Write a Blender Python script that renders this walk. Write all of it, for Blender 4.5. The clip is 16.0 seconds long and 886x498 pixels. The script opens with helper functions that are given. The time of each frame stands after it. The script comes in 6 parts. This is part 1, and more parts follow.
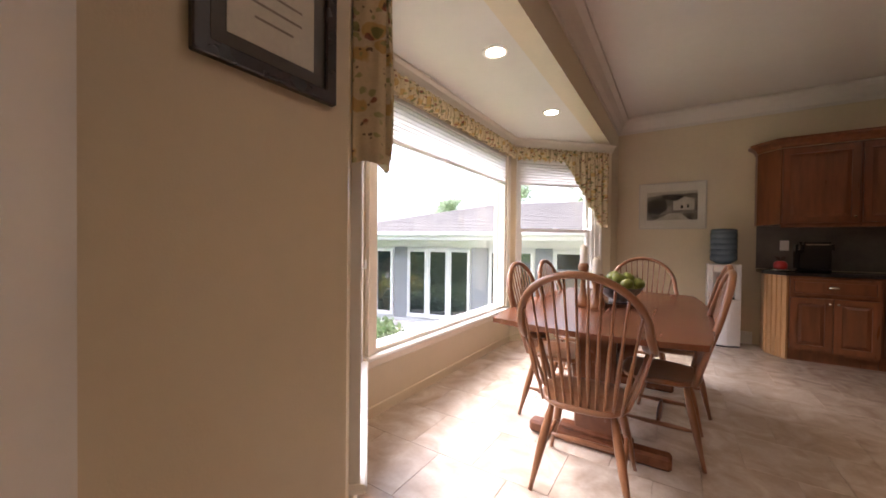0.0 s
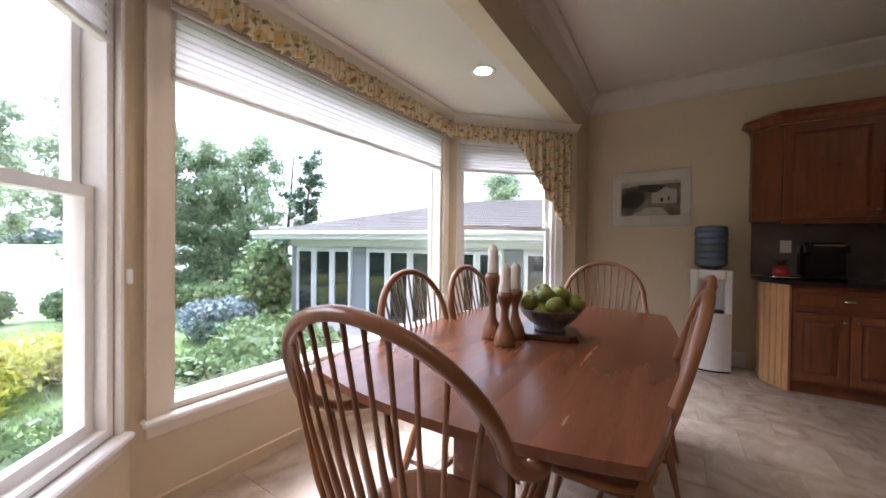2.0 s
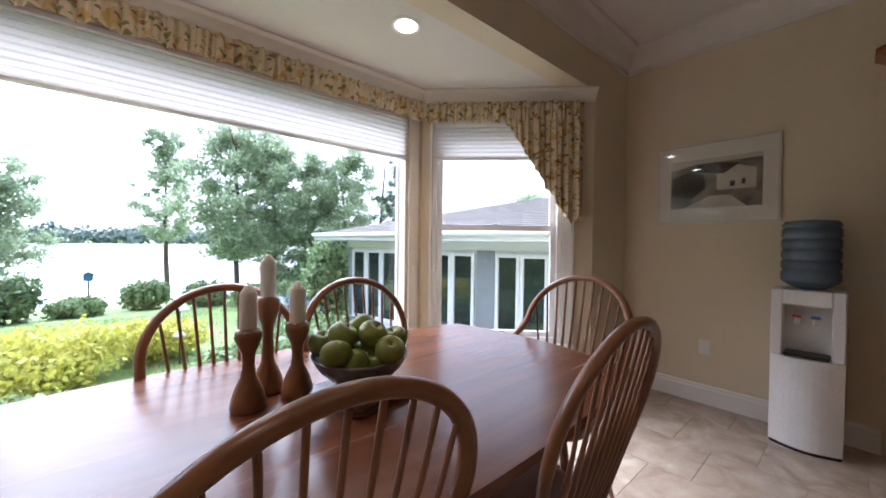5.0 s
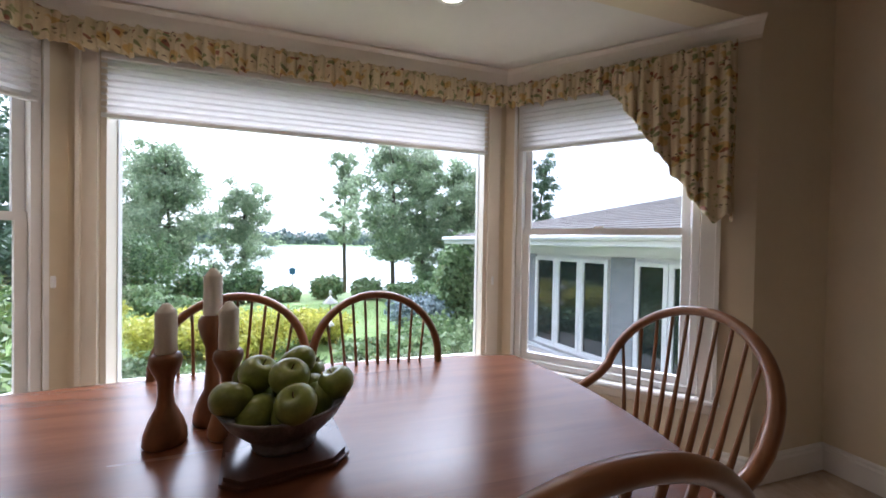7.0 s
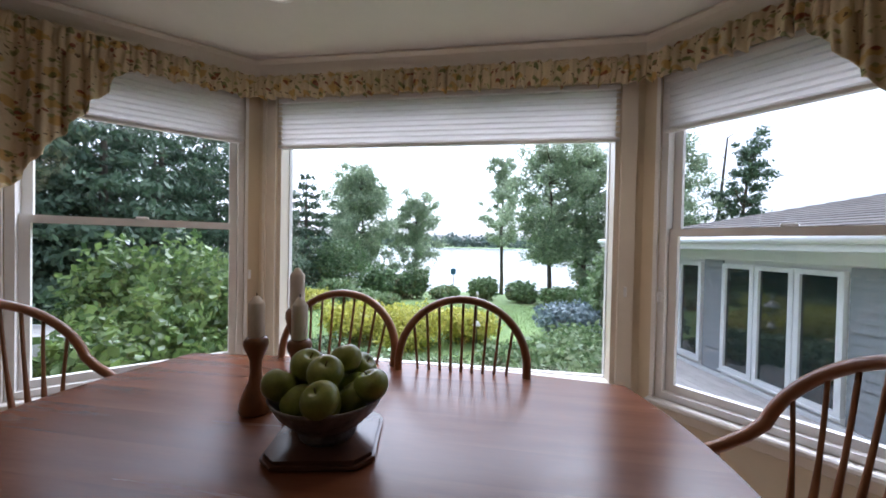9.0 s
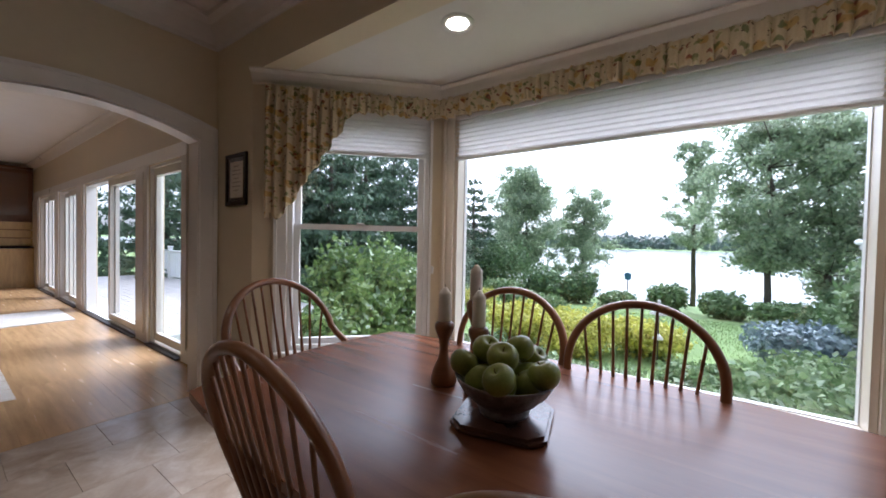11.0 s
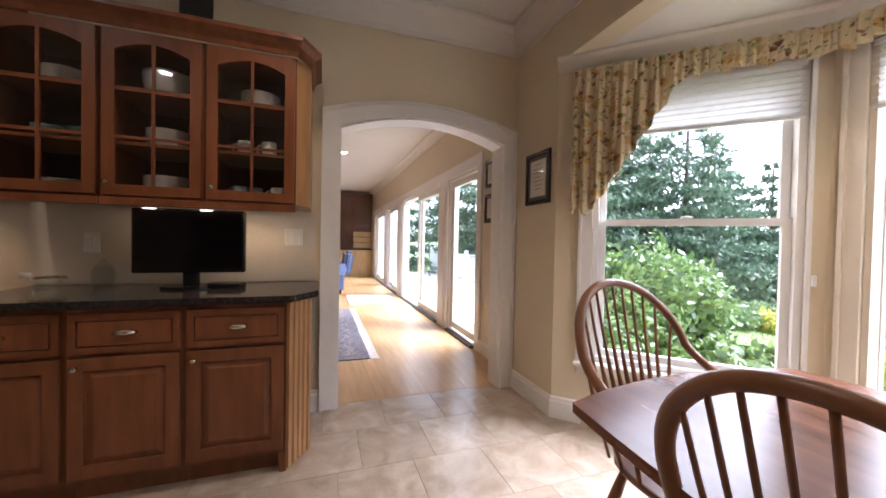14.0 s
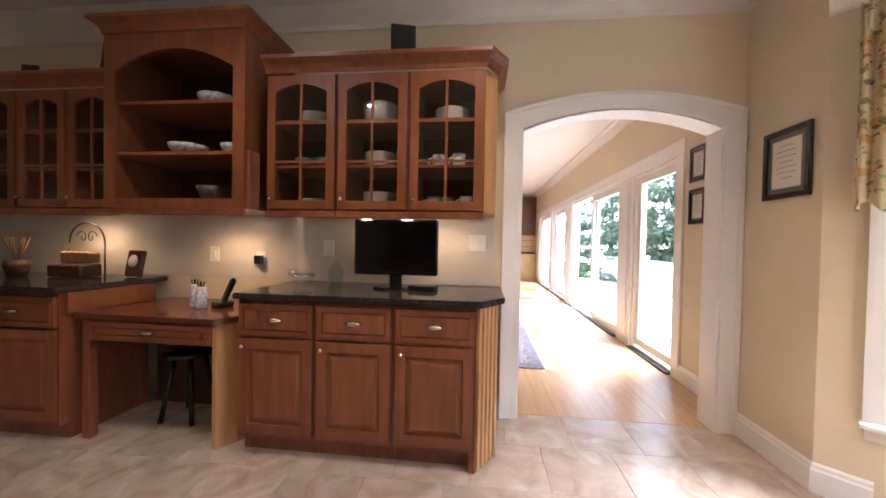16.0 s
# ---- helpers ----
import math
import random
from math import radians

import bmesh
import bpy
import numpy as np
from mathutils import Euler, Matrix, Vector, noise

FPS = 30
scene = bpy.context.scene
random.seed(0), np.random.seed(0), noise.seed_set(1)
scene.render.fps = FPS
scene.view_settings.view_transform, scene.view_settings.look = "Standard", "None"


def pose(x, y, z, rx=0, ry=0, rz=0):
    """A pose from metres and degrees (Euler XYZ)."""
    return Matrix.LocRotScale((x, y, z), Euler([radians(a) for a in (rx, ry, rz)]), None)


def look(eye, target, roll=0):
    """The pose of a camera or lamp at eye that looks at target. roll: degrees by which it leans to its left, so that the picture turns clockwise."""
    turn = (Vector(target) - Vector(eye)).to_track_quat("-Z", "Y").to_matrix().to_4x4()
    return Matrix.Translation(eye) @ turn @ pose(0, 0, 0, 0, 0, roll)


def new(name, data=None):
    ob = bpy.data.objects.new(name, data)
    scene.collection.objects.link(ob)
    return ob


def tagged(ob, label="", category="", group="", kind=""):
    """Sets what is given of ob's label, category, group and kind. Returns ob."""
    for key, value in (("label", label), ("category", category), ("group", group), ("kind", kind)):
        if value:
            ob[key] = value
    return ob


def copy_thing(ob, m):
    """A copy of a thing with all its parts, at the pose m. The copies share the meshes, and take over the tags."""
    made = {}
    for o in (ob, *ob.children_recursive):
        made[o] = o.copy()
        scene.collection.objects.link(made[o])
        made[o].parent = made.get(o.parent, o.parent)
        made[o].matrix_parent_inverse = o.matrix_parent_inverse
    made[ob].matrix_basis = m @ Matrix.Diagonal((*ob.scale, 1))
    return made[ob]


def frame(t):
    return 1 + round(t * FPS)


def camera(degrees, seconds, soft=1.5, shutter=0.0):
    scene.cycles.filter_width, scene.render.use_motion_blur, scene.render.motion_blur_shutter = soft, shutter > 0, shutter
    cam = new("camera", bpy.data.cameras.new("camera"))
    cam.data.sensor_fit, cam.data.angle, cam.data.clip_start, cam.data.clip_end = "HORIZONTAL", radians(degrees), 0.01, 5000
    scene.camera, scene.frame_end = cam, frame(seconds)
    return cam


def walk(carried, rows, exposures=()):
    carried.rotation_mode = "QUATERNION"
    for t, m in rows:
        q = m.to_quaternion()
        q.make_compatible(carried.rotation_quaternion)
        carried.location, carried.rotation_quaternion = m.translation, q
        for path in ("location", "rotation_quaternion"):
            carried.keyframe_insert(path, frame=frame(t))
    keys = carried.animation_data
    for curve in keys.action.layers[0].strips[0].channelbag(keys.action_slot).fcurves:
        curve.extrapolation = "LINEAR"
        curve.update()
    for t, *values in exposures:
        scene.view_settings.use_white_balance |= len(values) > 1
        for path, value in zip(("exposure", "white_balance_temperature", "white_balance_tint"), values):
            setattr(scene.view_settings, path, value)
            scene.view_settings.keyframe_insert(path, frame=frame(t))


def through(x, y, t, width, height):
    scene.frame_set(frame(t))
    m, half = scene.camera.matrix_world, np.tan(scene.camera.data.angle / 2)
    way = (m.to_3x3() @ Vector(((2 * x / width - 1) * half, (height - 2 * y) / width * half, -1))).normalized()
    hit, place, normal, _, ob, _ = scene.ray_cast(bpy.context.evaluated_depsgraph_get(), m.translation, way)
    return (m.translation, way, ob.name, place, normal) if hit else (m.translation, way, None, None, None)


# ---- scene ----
cam = camera(102.5, 16.0, 1.7)
METRES, EYE, TILT, LEAN, TURN = 4.32, 1.17, 0.0, 0.0, 33.3
ROWS = [
    (0.0, 0.0, 0.0, 0.0, 0.01, -0.71, -0.6),
    (0.5, 0.0315, 0.0577, 0.0012, -0.12, -0.89, -0.75),
    (1.0, 0.0663, 0.114, 0.0017, -0.23, -0.71, -0.63),
    (1.5, 0.1176, 0.157, 0.004, -0.55, -0.72, -0.65),
    (2.0, 0.1701, 0.1915, 0.0021, -0.41, -0.68, -0.69),
    (2.5, 0.2226, 0.2238, 0.0034, -0.32, -0.5, -0.76),
    (3.0, 0.2821, 0.2488, 0.0048, -0.04, -0.7, -0.76),
    (5.5, 0.4395, 0.3888, 0.017, 21.78, -0.78, -0.79),
    (6.0, 0.4592, 0.4202, 0.0211, 27.4, -0.77, -0.89),
    (6.5, 0.4826, 0.4566, 0.0212, 33.45, -0.85, -0.98),
    (7.0, 0.489, 0.4907, 0.0213, 39.84, -0.82, -1.02),
    (7.5, 0.4912, 0.5193, 0.0263, 46.25, -0.87, -1.09),
    (8.0, 0.4996, 0.5448, 0.023, 52.75, -0.92, -1.15),
    (10.5, 0.5319, 0.5567, 0.0242, 84.48, -1.02, -1.18),
    (11.0, 0.5331, 0.5496, 0.0224, 91.22, -1.22, -1.2),
    (11.5, 0.5315, 0.539, 0.0207, 97.97, -1.15, -1.19),
    (12.0, 0.5292, 0.5269, 0.0193, 104.45, -1.22, -1.19),
    (12.5, 0.5246, 0.5111, 0.0156, 110.74, -1.1, -1.27),
    (13.0, 0.5183, 0.481, 0.0092, 116.92, -1.13, -1.27),
    (13.5, 0.5121, 0.4471, 0.0079, 122.52, -1.04, -1.21),
    (14.0, 0.5062, 0.4245, 0.0084, 127.79, -1.06, -1.12),
    (14.5, 0.5012, 0.4095, 0.0092, 133.55, -0.91, -1.11),
    (15.0, 0.5022, 0.3977, 0.0101, 139.81, -0.88, -1.06),
    (15.5, 0.5076, 0.3901, 0.011, 146.33, -0.91, -1.07),
    (16.0, 0.5192, 0.383, 0.0123, 152.95, -1.06, -1.09),
]
EXPOSURES = [(0.0, 2.55, 5900, 22), (1.0, 2.45, 5600, 20), (3.0, 2.15, 5350, 16), (5.5, 2.2, 5250, 15), (8.0, 1.45, 5300, 15), (10.5, 1.25, 5300, 15), (11.5, 1.65, 5250, 15), (12.5, 1.85, 5300, 15), (14.0, 2.7, 5400, 16), (16.0, 3.6, 5350, 17)]
walk(cam, [(t, pose(0, 0, EYE, TILT, LEAN, TURN) @ pose(METRES * x, METRES * y, METRES * z, 90 + pitch, roll, yaw)) for t, x, y, z, yaw, pitch, roll in ROWS], EXPOSURES)

# ---- sky, sun, lamps ----
world = bpy.data.worlds.new("world")
scene.world = world
world.use_nodes = True
wn = world.node_tree.nodes
sky = wn.new("ShaderNodeTexSky")
sky.sky_type = "NISHITA"
sky.sun_disc = False
sky.sun_elevation = radians(48)
sky.sun_rotation = radians(250)
sky.air_density, sky.dust_density, sky.ozone_density = 1.0, 4.0, 1.0
pale = wn.new("ShaderNodeHueSaturation")
pale.inputs["Saturation"].default_value = 0.25
world.node_tree.links.new(sky.outputs[0], pale.inputs["Color"])
world.node_tree.links.new(pale.outputs[0], wn["Background"].inputs["Color"])
wn["Background"].inputs["Strength"].default_value = 0.15

sun = new("sun", bpy.data.lights.new("sun", "SUN"))
sun.data.energy, sun.data.angle, sun.data.color = 1.5, radians(30), (1.0, 0.96, 0.9)
sun.matrix_world = look((-20, 8, 22), (0, 0, 0))

MAIN_CEILING, BAY_CEILING = 2.95, 2.46


def spot(x, y, z, watts, tint=(1.0, 0.74, 0.48), wide=120):
    lamp = new("lamp_light", bpy.data.lights.new("lamp_light", "SPOT"))
    lamp.data.energy, lamp.data.color, lamp.data.spot_size = watts, tint, radians(wide)
    lamp.data.spot_blend, lamp.data.shadow_soft_size = 0.6, 0.05
    lamp.location = (x, y, z)


# ---- materials ----
def mat(name, color, rough=0.5, metal=0.0, vary=0.12, scale=6.0, bump=0.0, bump_scale=60.0, spec=0.5, stretch=(1, 1, 1), second=None, per_object=0.0, fine=0.06):
    """A surface with broad stains, fine grain and relief."""
    m = bpy.data.materials.new(name)
    m.use_nodes = True
    n, l = m.node_tree.nodes, m.node_tree.links
    b = n["Principled BSDF"]
    b.inputs["Roughness"].default_value = rough
    b.inputs["Metallic"].default_value = metal
    b.inputs["Specular IOR Level"].default_value = spec
    tc = n.new("ShaderNodeTexCoord")
    mp = n.new("ShaderNodeMapping")
    mp.inputs["Scale"].default_value = stretch
    l.new(tc.outputs["Object"], mp.inputs["Vector"])
    big = n.new("ShaderNodeTexNoise")
    big.inputs["Scale"].default_value, big.inputs["Detail"].default_value = scale, 5
    l.new(mp.outputs[0], big.inputs["Vector"])
    small = n.new("ShaderNodeTexNoise")
    small.inputs["Scale"].default_value, small.inputs["Detail"].default_value = scale * 14, 3
    l.new(mp.outputs[0], small.inputs["Vector"])
    ramp = n.new("ShaderNodeValToRGB")
    dark = second or tuple(c * (1 - 2.2 * vary) for c in color)
    ramp.color_ramp.elements[0].position, ramp.color_ramp.elements[1].position = 0.3, 0.7
    ramp.color_ramp.elements[0].color, ramp.color_ramp.elements[1].color = (*dark, 1), (*color, 1)
    l.new(big.outputs[0], ramp.inputs[0])
    hs = n.new("ShaderNodeHueSaturation")
    l.new(ramp.outputs[0], hs.inputs["Color"])
    mr = n.new("ShaderNodeMapRange")
    mr.inputs["To Min"].default_value, mr.inputs["To Max"].default_value = 1 - fine * 2, 1 + fine * 2
    l.new(small.outputs[0], mr.inputs["Value"])
    if per_object:
        oi = n.new("ShaderNodeObjectInfo")
        far = n.new("ShaderNodeVectorMath")
        far.operation = "SCALE"
        far.inputs[0].default_value = (31.0, 17.0, 23.0)
        l.new(oi.outputs["Random"], far.inputs["Scale"])
        l.new(far.outputs[0], mp.inputs["Location"])
        m2 = n.new("ShaderNodeMapRange")
        m2.inputs["To Min"].default_value, m2.inputs["To Max"].default_value = 1 - per_object, 1 + per_object
        l.new(oi.outputs["Random"], m2.inputs["Value"])
        mm = n.new("ShaderNodeMath")
        mm.operation = "MULTIPLY"
        l.new(mr.outputs[0], mm.inputs[0])
        l.new(m2.outputs[0], mm.inputs[1])
        l.new(mm.outputs[0], hs.inputs["Value"])
    else:
        l.new(mr.outputs[0], hs.inputs["Value"])
    l.new(hs.outputs[0], b.inputs["Base Color"])
    rr = n.new("ShaderNodeMapRange")
    rr.inputs["To Min"].default_value, rr.inputs["To Max"].default_value = max(0.02, rough - 0.06), min(1, rough + 0.06)
    l.new(big.outputs[0], rr.inputs["Value"])
    l.new(rr.outputs[0], b.inputs["Roughness"])
    if bump:
        bn = n.new("ShaderNodeTexNoise")
        bn.inputs["Scale"].default_value, bn.inputs["Detail"].default_value = bump_scale, 4
        l.new(mp.outputs[0], bn.inputs["Vector"])
        bp = n.new("ShaderNodeBump")
        bp.inputs["Strength"].default_value, bp.inputs["Distance"].default_value = bump, 0.01
        l.new(bn.outputs[0], bp.inputs["Height"])
        l.new(bp.outputs[0], b.inputs["Normal"])
    return m


def glow(name, color, strength):
    m = bpy.data.materials.new(name)
    m.use_nodes = True
    b = m.node_tree.nodes["Principled BSDF"]
    b.inputs["Base Color"].default_value = (*color, 1)
    b.inputs["Emission Color"].default_value = (*color, 1)
    b.inputs["Emission Strength"].default_value = strength
    return m


def clear(name, tint=(1, 1, 1), rough=0.0):
    m = bpy.data.materials.new(name)
    m.use_nodes = True
    n, l = m.node_tree.nodes, m.node_tree.links
    n.remove(n["Principled BSDF"])
    t, g, x = n.new("ShaderNodeBsdfTransparent"), n.new("ShaderNodeBsdfGlossy"), n.new("ShaderNodeMixShader")
    t.inputs[0].default_value = (*tint, 1)
    g.inputs["Roughness"].default_value = rough
    x.inputs[0].default_value = 0.045
    l.new(t.outputs[0], x.inputs[1])
    l.new(g.outputs[0], x.inputs[2])
    l.new(x.outputs[0], n["Material Output"].inputs[0])
    return m


WALL = mat("cream_wall_paint", (0.69, 0.585, 0.41), 0.45, vary=0.03, scale=1.5, bump=0.08, bump_scale=220, fine=0.015)
CEIL = mat("ceiling_paint", (0.72, 0.67, 0.61), 0.75, vary=0.03, scale=1.2, bump=0.08, bump_scale=160, fine=0.015)
TRIM = mat("white_gloss_trim", (0.82, 0.79, 0.74), 0.3, vary=0.03, scale=3, bump=0.03, bump_scale=40, fine=0.015)
CASING = mat("beige_window_trim", (0.76, 0.68, 0.56), 0.35, vary=0.03, scale=3, bump=0.03, bump_scale=40, fine=0.015)
VINYL = mat("white_window_vinyl", (0.82, 0.80, 0.77), 0.35, vary=0.03, scale=4, fine=0.015)
GLASS = clear("window_glass")
CHERRY = mat("cherry_cabinet_wood", (0.235, 0.080, 0.030), 0.30, vary=0.16, scale=3.5, bump=0.05, bump_scale=30, stretch=(6, 6, 0.8), per_object=0.12)
# cabinet ends that face the bay: window light put into a honey colour
LITEND = mat("window_lit_honey_wood", (0.50, 0.27, 0.11), 0.35, vary=0.14, scale=3.5, bump=0.05, bump_scale=30, stretch=(6, 6, 0.8))
TABLEWOOD = mat("table_cherry", (0.19, 0.07, 0.032), 0.25, vary=0.16, scale=2.2, bump=0.03, bump_scale=30, spec=0.42, stretch=(7, 0.7, 7), per_object=0.10)
CHAIRWOOD = mat("chair_wood", (0.27, 0.115, 0.048), 0.3, vary=0.15, scale=5, bump=0.04, bump_scale=40, stretch=(1, 1, 1), per_object=0.08)
GRANITE = mat("dark_granite", (0.05, 0.042, 0.04), 0.1, vary=0.3, scale=60, second=(0.012, 0.01, 0.01), fine=0.3, spec=0.35)
TILE = mat("limestone_tile", (0.52, 0.425, 0.33), 0.24, vary=0.12, scale=4.0, second=(0.34, 0.255, 0.185), bump=0.05, bump_scale=14, per_object=0.05)
TILE.node_tree.nodes["Noise Texture"].inputs["Distortion"].default_value = 1.6
GROUT = mat("tile_grout", (0.44, 0.355, 0.27), 0.8, vary=0.1, scale=8)
OAKFLOOR = mat("oak_floor_boards", (0.58, 0.36, 0.17), 0.25, vary=0.12, scale=2.5, bump=0.03, bump_scale=20, stretch=(8, 0.8, 1), per_object=0.045)
BACKSPLASH = mat("cream_backsplash", (0.62, 0.55, 0.45), 0.4, vary=0.04, scale=5, fine=0.02)
BLACK = mat("black_plastic", (0.012, 0.012, 0.013), 0.25, vary=0.1)
# truly dark things, and cabinet backs whose inner shade is put into the colour
DARK = mat("dark_wood_and_shade", (0.08, 0.03, 0.015), 0.5, vary=0.2)
CHROME = mat("polished_nickel", (0.75, 0.66, 0.52), 0.16, metal=1.0, vary=0.05)


# ---- mesh helpers ----
def box(bm, x0, x1, y0, y1, z0, z1, m=None):
    v = [bm.verts.new(p) for p in ((x0, y0, z0), (x1, y0, z0), (x1, y1, z0), (x0, y1, z0), (x0, y0, z1), (x1, y0, z1), (x1, y1, z1), (x0, y1, z1))]
    if m is not None:
        for q in v:
            q.co = m @ q.co
    return [bm.faces.new([v[i] for i in f]) for f in ((3, 2, 1, 0), (4, 5, 6, 7), (0, 1, 5, 4), (1, 2, 6, 5), (2, 3, 7, 6), (3, 0, 4, 7))]


def soft_box(x0, x1, y0, y1, z0, z1, r=0.004, m=None, seg=1):
    bm = bmesh.new()
    box(bm, x0, x1, y0, y1, z0, z1)
    bmesh.ops.bevel(bm, geom=bm.edges[:], offset=r, segments=seg, affect="EDGES")
    if m is not None:
        bm.transform(m)
    return bm


def lathe(profile, seg=24, cx=0.0, cy=0.0):
    """A turned shape from (radius, height) pairs."""
    bm = bmesh.new()
    rings = []
    for r, z in profile:
        rings.append([bm.verts.new((cx + r * math.cos(2 * math.pi * i / seg), cy + r * math.sin(2 * math.pi * i / seg), z)) for i in range(seg)])
    for a, b in zip(rings, rings[1:]):
        for i in range(seg):
            bm.faces.new((a[i], a[(i + 1) % seg], b[(i + 1) % seg], b[i]))
    bm.faces.new(list(reversed(rings[0])))
    bm.faces.new(rings[-1])
    for f in bm.faces:
        f.smooth = True
    return bm


def tube(points, radii, seg=10, flat=1.0):
    """A bar of changing radius along points."""
    bm = bmesh.new()
    pts = [Vector(p) for p in points]
    rings = []
    up = None
    for i, p in enumerate(pts):
        d = (pts[min(i + 1, len(pts) - 1)] - pts[max(i - 1, 0)]).normalized()
        if up is None:
            up = d.orthogonal().normalized()
        up = (up - d * up.dot(d)).normalized()
        side = d.cross(up)
        r = radii[i] if isinstance(radii, (list, tuple)) else radii
        rings.append([bm.verts.new(p + up * (r * math.cos(2 * math.pi * k / seg)) + side * (r * flat * math.sin(2 * math.pi * k / seg))) for k in range(seg)])
    for a, b in zip(rings, rings[1:]):
        for i in range(seg):
            bm.faces.new((a[i], a[(i + 1) % seg], b[(i + 1) % seg], b[i]))
    bm.faces.new(list(reversed(rings[0])))
    bm.faces.new(rings[-1])
    for f in bm.faces:
        f.smooth = True
    return bm


def prism(outline, z0, z1):
    """An upright slab over a plan outline, counter-clockwise."""
    bm = bmesh.new()
    lo = [bm.verts.new((x, y, z0)) for x, y in outline]
    hi = [bm.verts.new((x, y, z1)) for x, y in outline]
    bm.faces.new(list(reversed(lo)))
    bm.faces.new(hi)
    for i in range(len(lo)):
        j = (i + 1) % len(lo)
        bm.faces.new((lo[i], lo[j], hi[j], hi[i]))
    return bm


def merge(*bms):
    out = bmesh.new()
    for b in bms:
        me = bpy.data.meshes.new("tmp")
        b.to_mesh(me)
        out.from_mesh(me)
        bpy.data.meshes.remove(me)
        b.free()
    return out


def part(name, bm, material, parent=None, label=""):
    me = bpy.data.meshes.new(name)
    bmesh.ops.recalc_face_normals(bm, faces=bm.faces)
    bm.to_mesh(me)
    bm.free()
    me.materials.append(material)
    ob = new(name, me)
    if parent is not None:
        ob.parent = parent
    if label:
        ob["label"] = label
    return ob


def thing(name, label, category, group="", m=None):
    ob = new(name)
    if m is not None:
        ob.matrix_world = m
    return tagged(ob, label, category, group)


def structure(name, bm, material, label, category):
    return tagged(part(name, bm, material), label, category, kind="structure")


def one_box(x0, x1, y0, y1, z0, z1, r=0.0):
    if r:
        return soft_box(x0, x1, y0, y1, z0, z1, r)
    bm = bmesh.new()
    box(bm, x0, x1, y0, y1, z0, z1)
    return bm


# ---- the room ----
NORTH, SOUTH, WEST, EAST = 5.66, 0.09, -0.72, 8.6
BAY_X, BAY_S, BAY_N = -1.70, 1.62, 4.08
BAY_S0, BAY_N0 = 0.64, 5.06

structure("wall_north", one_box(WEST - 0.15, EAST, NORTH, NORTH + 0.15, 0, MAIN_CEILING), WALL, "cream painted plaster wall", "wall")
# added closing wall, never in view, set far out to weaken bounced light
structure("wall_east_unseen", one_box(EAST, EAST + 0.15, SOUTH, NORTH + 0.15, 0, MAIN_CEILING), WALL, "cream painted plaster wall", "wall")
structure("wall_west_north", one_box(WEST - 0.15, WEST, BAY_N0, NORTH, 0, MAIN_CEILING), WALL, "cream painted wall return beside the bay", "wall")
structure("wall_west_south", one_box(WEST - 0.15, WEST, SOUTH, BAY_S0, 0, MAIN_CEILING), WALL, "cream painted wall return beside the bay", "wall")
structure("wall_bay_header", one_box(WEST - 0.15, WEST, BAY_S0, BAY_N0, BAY_CEILING, MAIN_CEILING), WALL, "cream painted header over the bay opening", "wall")
structure("ceiling", one_box(WEST - 0.15, EAST + 0.15, SOUTH - 0.15, NORTH + 0.15, MAIN_CEILING, MAIN_CEILING + 0.15), CEIL, "plain off-white painted ceiling", "ceiling")
structure("ceiling_bay", prism([(WEST - 0.15, BAY_S0 - 0.2), (WEST - 0.15, BAY_N0 + 0.2), (BAY_X - 0.2, BAY_N + 0.15), (BAY_X - 0.2, BAY_S - 0.15)], BAY_CEILING, BAY_CEILING + 0.12), CEIL, "white painted lowered ceiling of the bay", "ceiling")
structure("floor_base", one_box(BAY_X - 0.2, EAST + 0.15, 0.03, NORTH + 0.15, -0.2, -0.006), GROUT, "cement bed under the floor tiles", "floor")

# arch wall
AL, AR, SPRING, RISE = -0.598, 0.71, 2.02, 0.13


def arch_line(x0, x1, spring, rise, n=20):
    return [(x0 + (x1 - x0) * i / n, spring + rise * (1 - (2 * i / n - 1) ** 2)) for i in range(n + 1)]


def arch_wall(x0, x1, top, y0, y1):
    bm = bmesh.new()
    box(bm, x0, AL, y0, y1, 0, top)
    box(bm, AR, x1, y0, y1, 0, top)
    line = arch_line(AL, AR, SPRING, RISE)
    for (a, za), (b, zb) in zip(line, line[1:]):
        v = [bm.verts.new(p) for p in ((a, y0, za), (b, y0, zb), (b, y1, zb), (a, y1, za), (a, y0, top), (b, y0, top), (b, y1, top), (a, y1, top))]
        for f in ((3, 2, 1, 0), (0, 1, 5, 4), (2, 3, 7, 6), (4, 5, 6, 7)):
            bm.faces.new([v[i] for i in f])
    return bm


structure("wall_south", arch_wall(WEST - 0.15, EAST, MAIN_CEILING, SOUTH - 0.15, SOUTH), WALL, "cream painted wall with a shallow arched opening", "wall")


def arch_band(w, y0, y1, inset=0.0):
    """A casing of width w round the arch."""
    bm = bmesh.new()
    inner = [(AL + inset, 0.0)] + arch_line(AL + inset, AR - inset, SPRING - inset, RISE) + [(AR - inset, 0.0)]
    outer = [(AL - w, 0.0)] + arch_line(AL - w, AR + w, SPRING + w - 0.01, RISE) + [(AR + w, 0.0)]
    rows = [[bm.verts.new((x, y, z)) for x, z in line] for line, y in ((inner, y0), (inner, y1), (outer, y1), (outer, y0))]
    for i in range(len(inner) - 1):
        for a, b in ((0, 1), (1, 2), (2, 3), (3, 0)):
            bm.faces.new((rows[a][i], rows[a][i + 1], rows[b][i + 1], rows[b][i]))
    for i in (0, -1):
        bm.faces.new([r[i] for r in rows])
    return bm


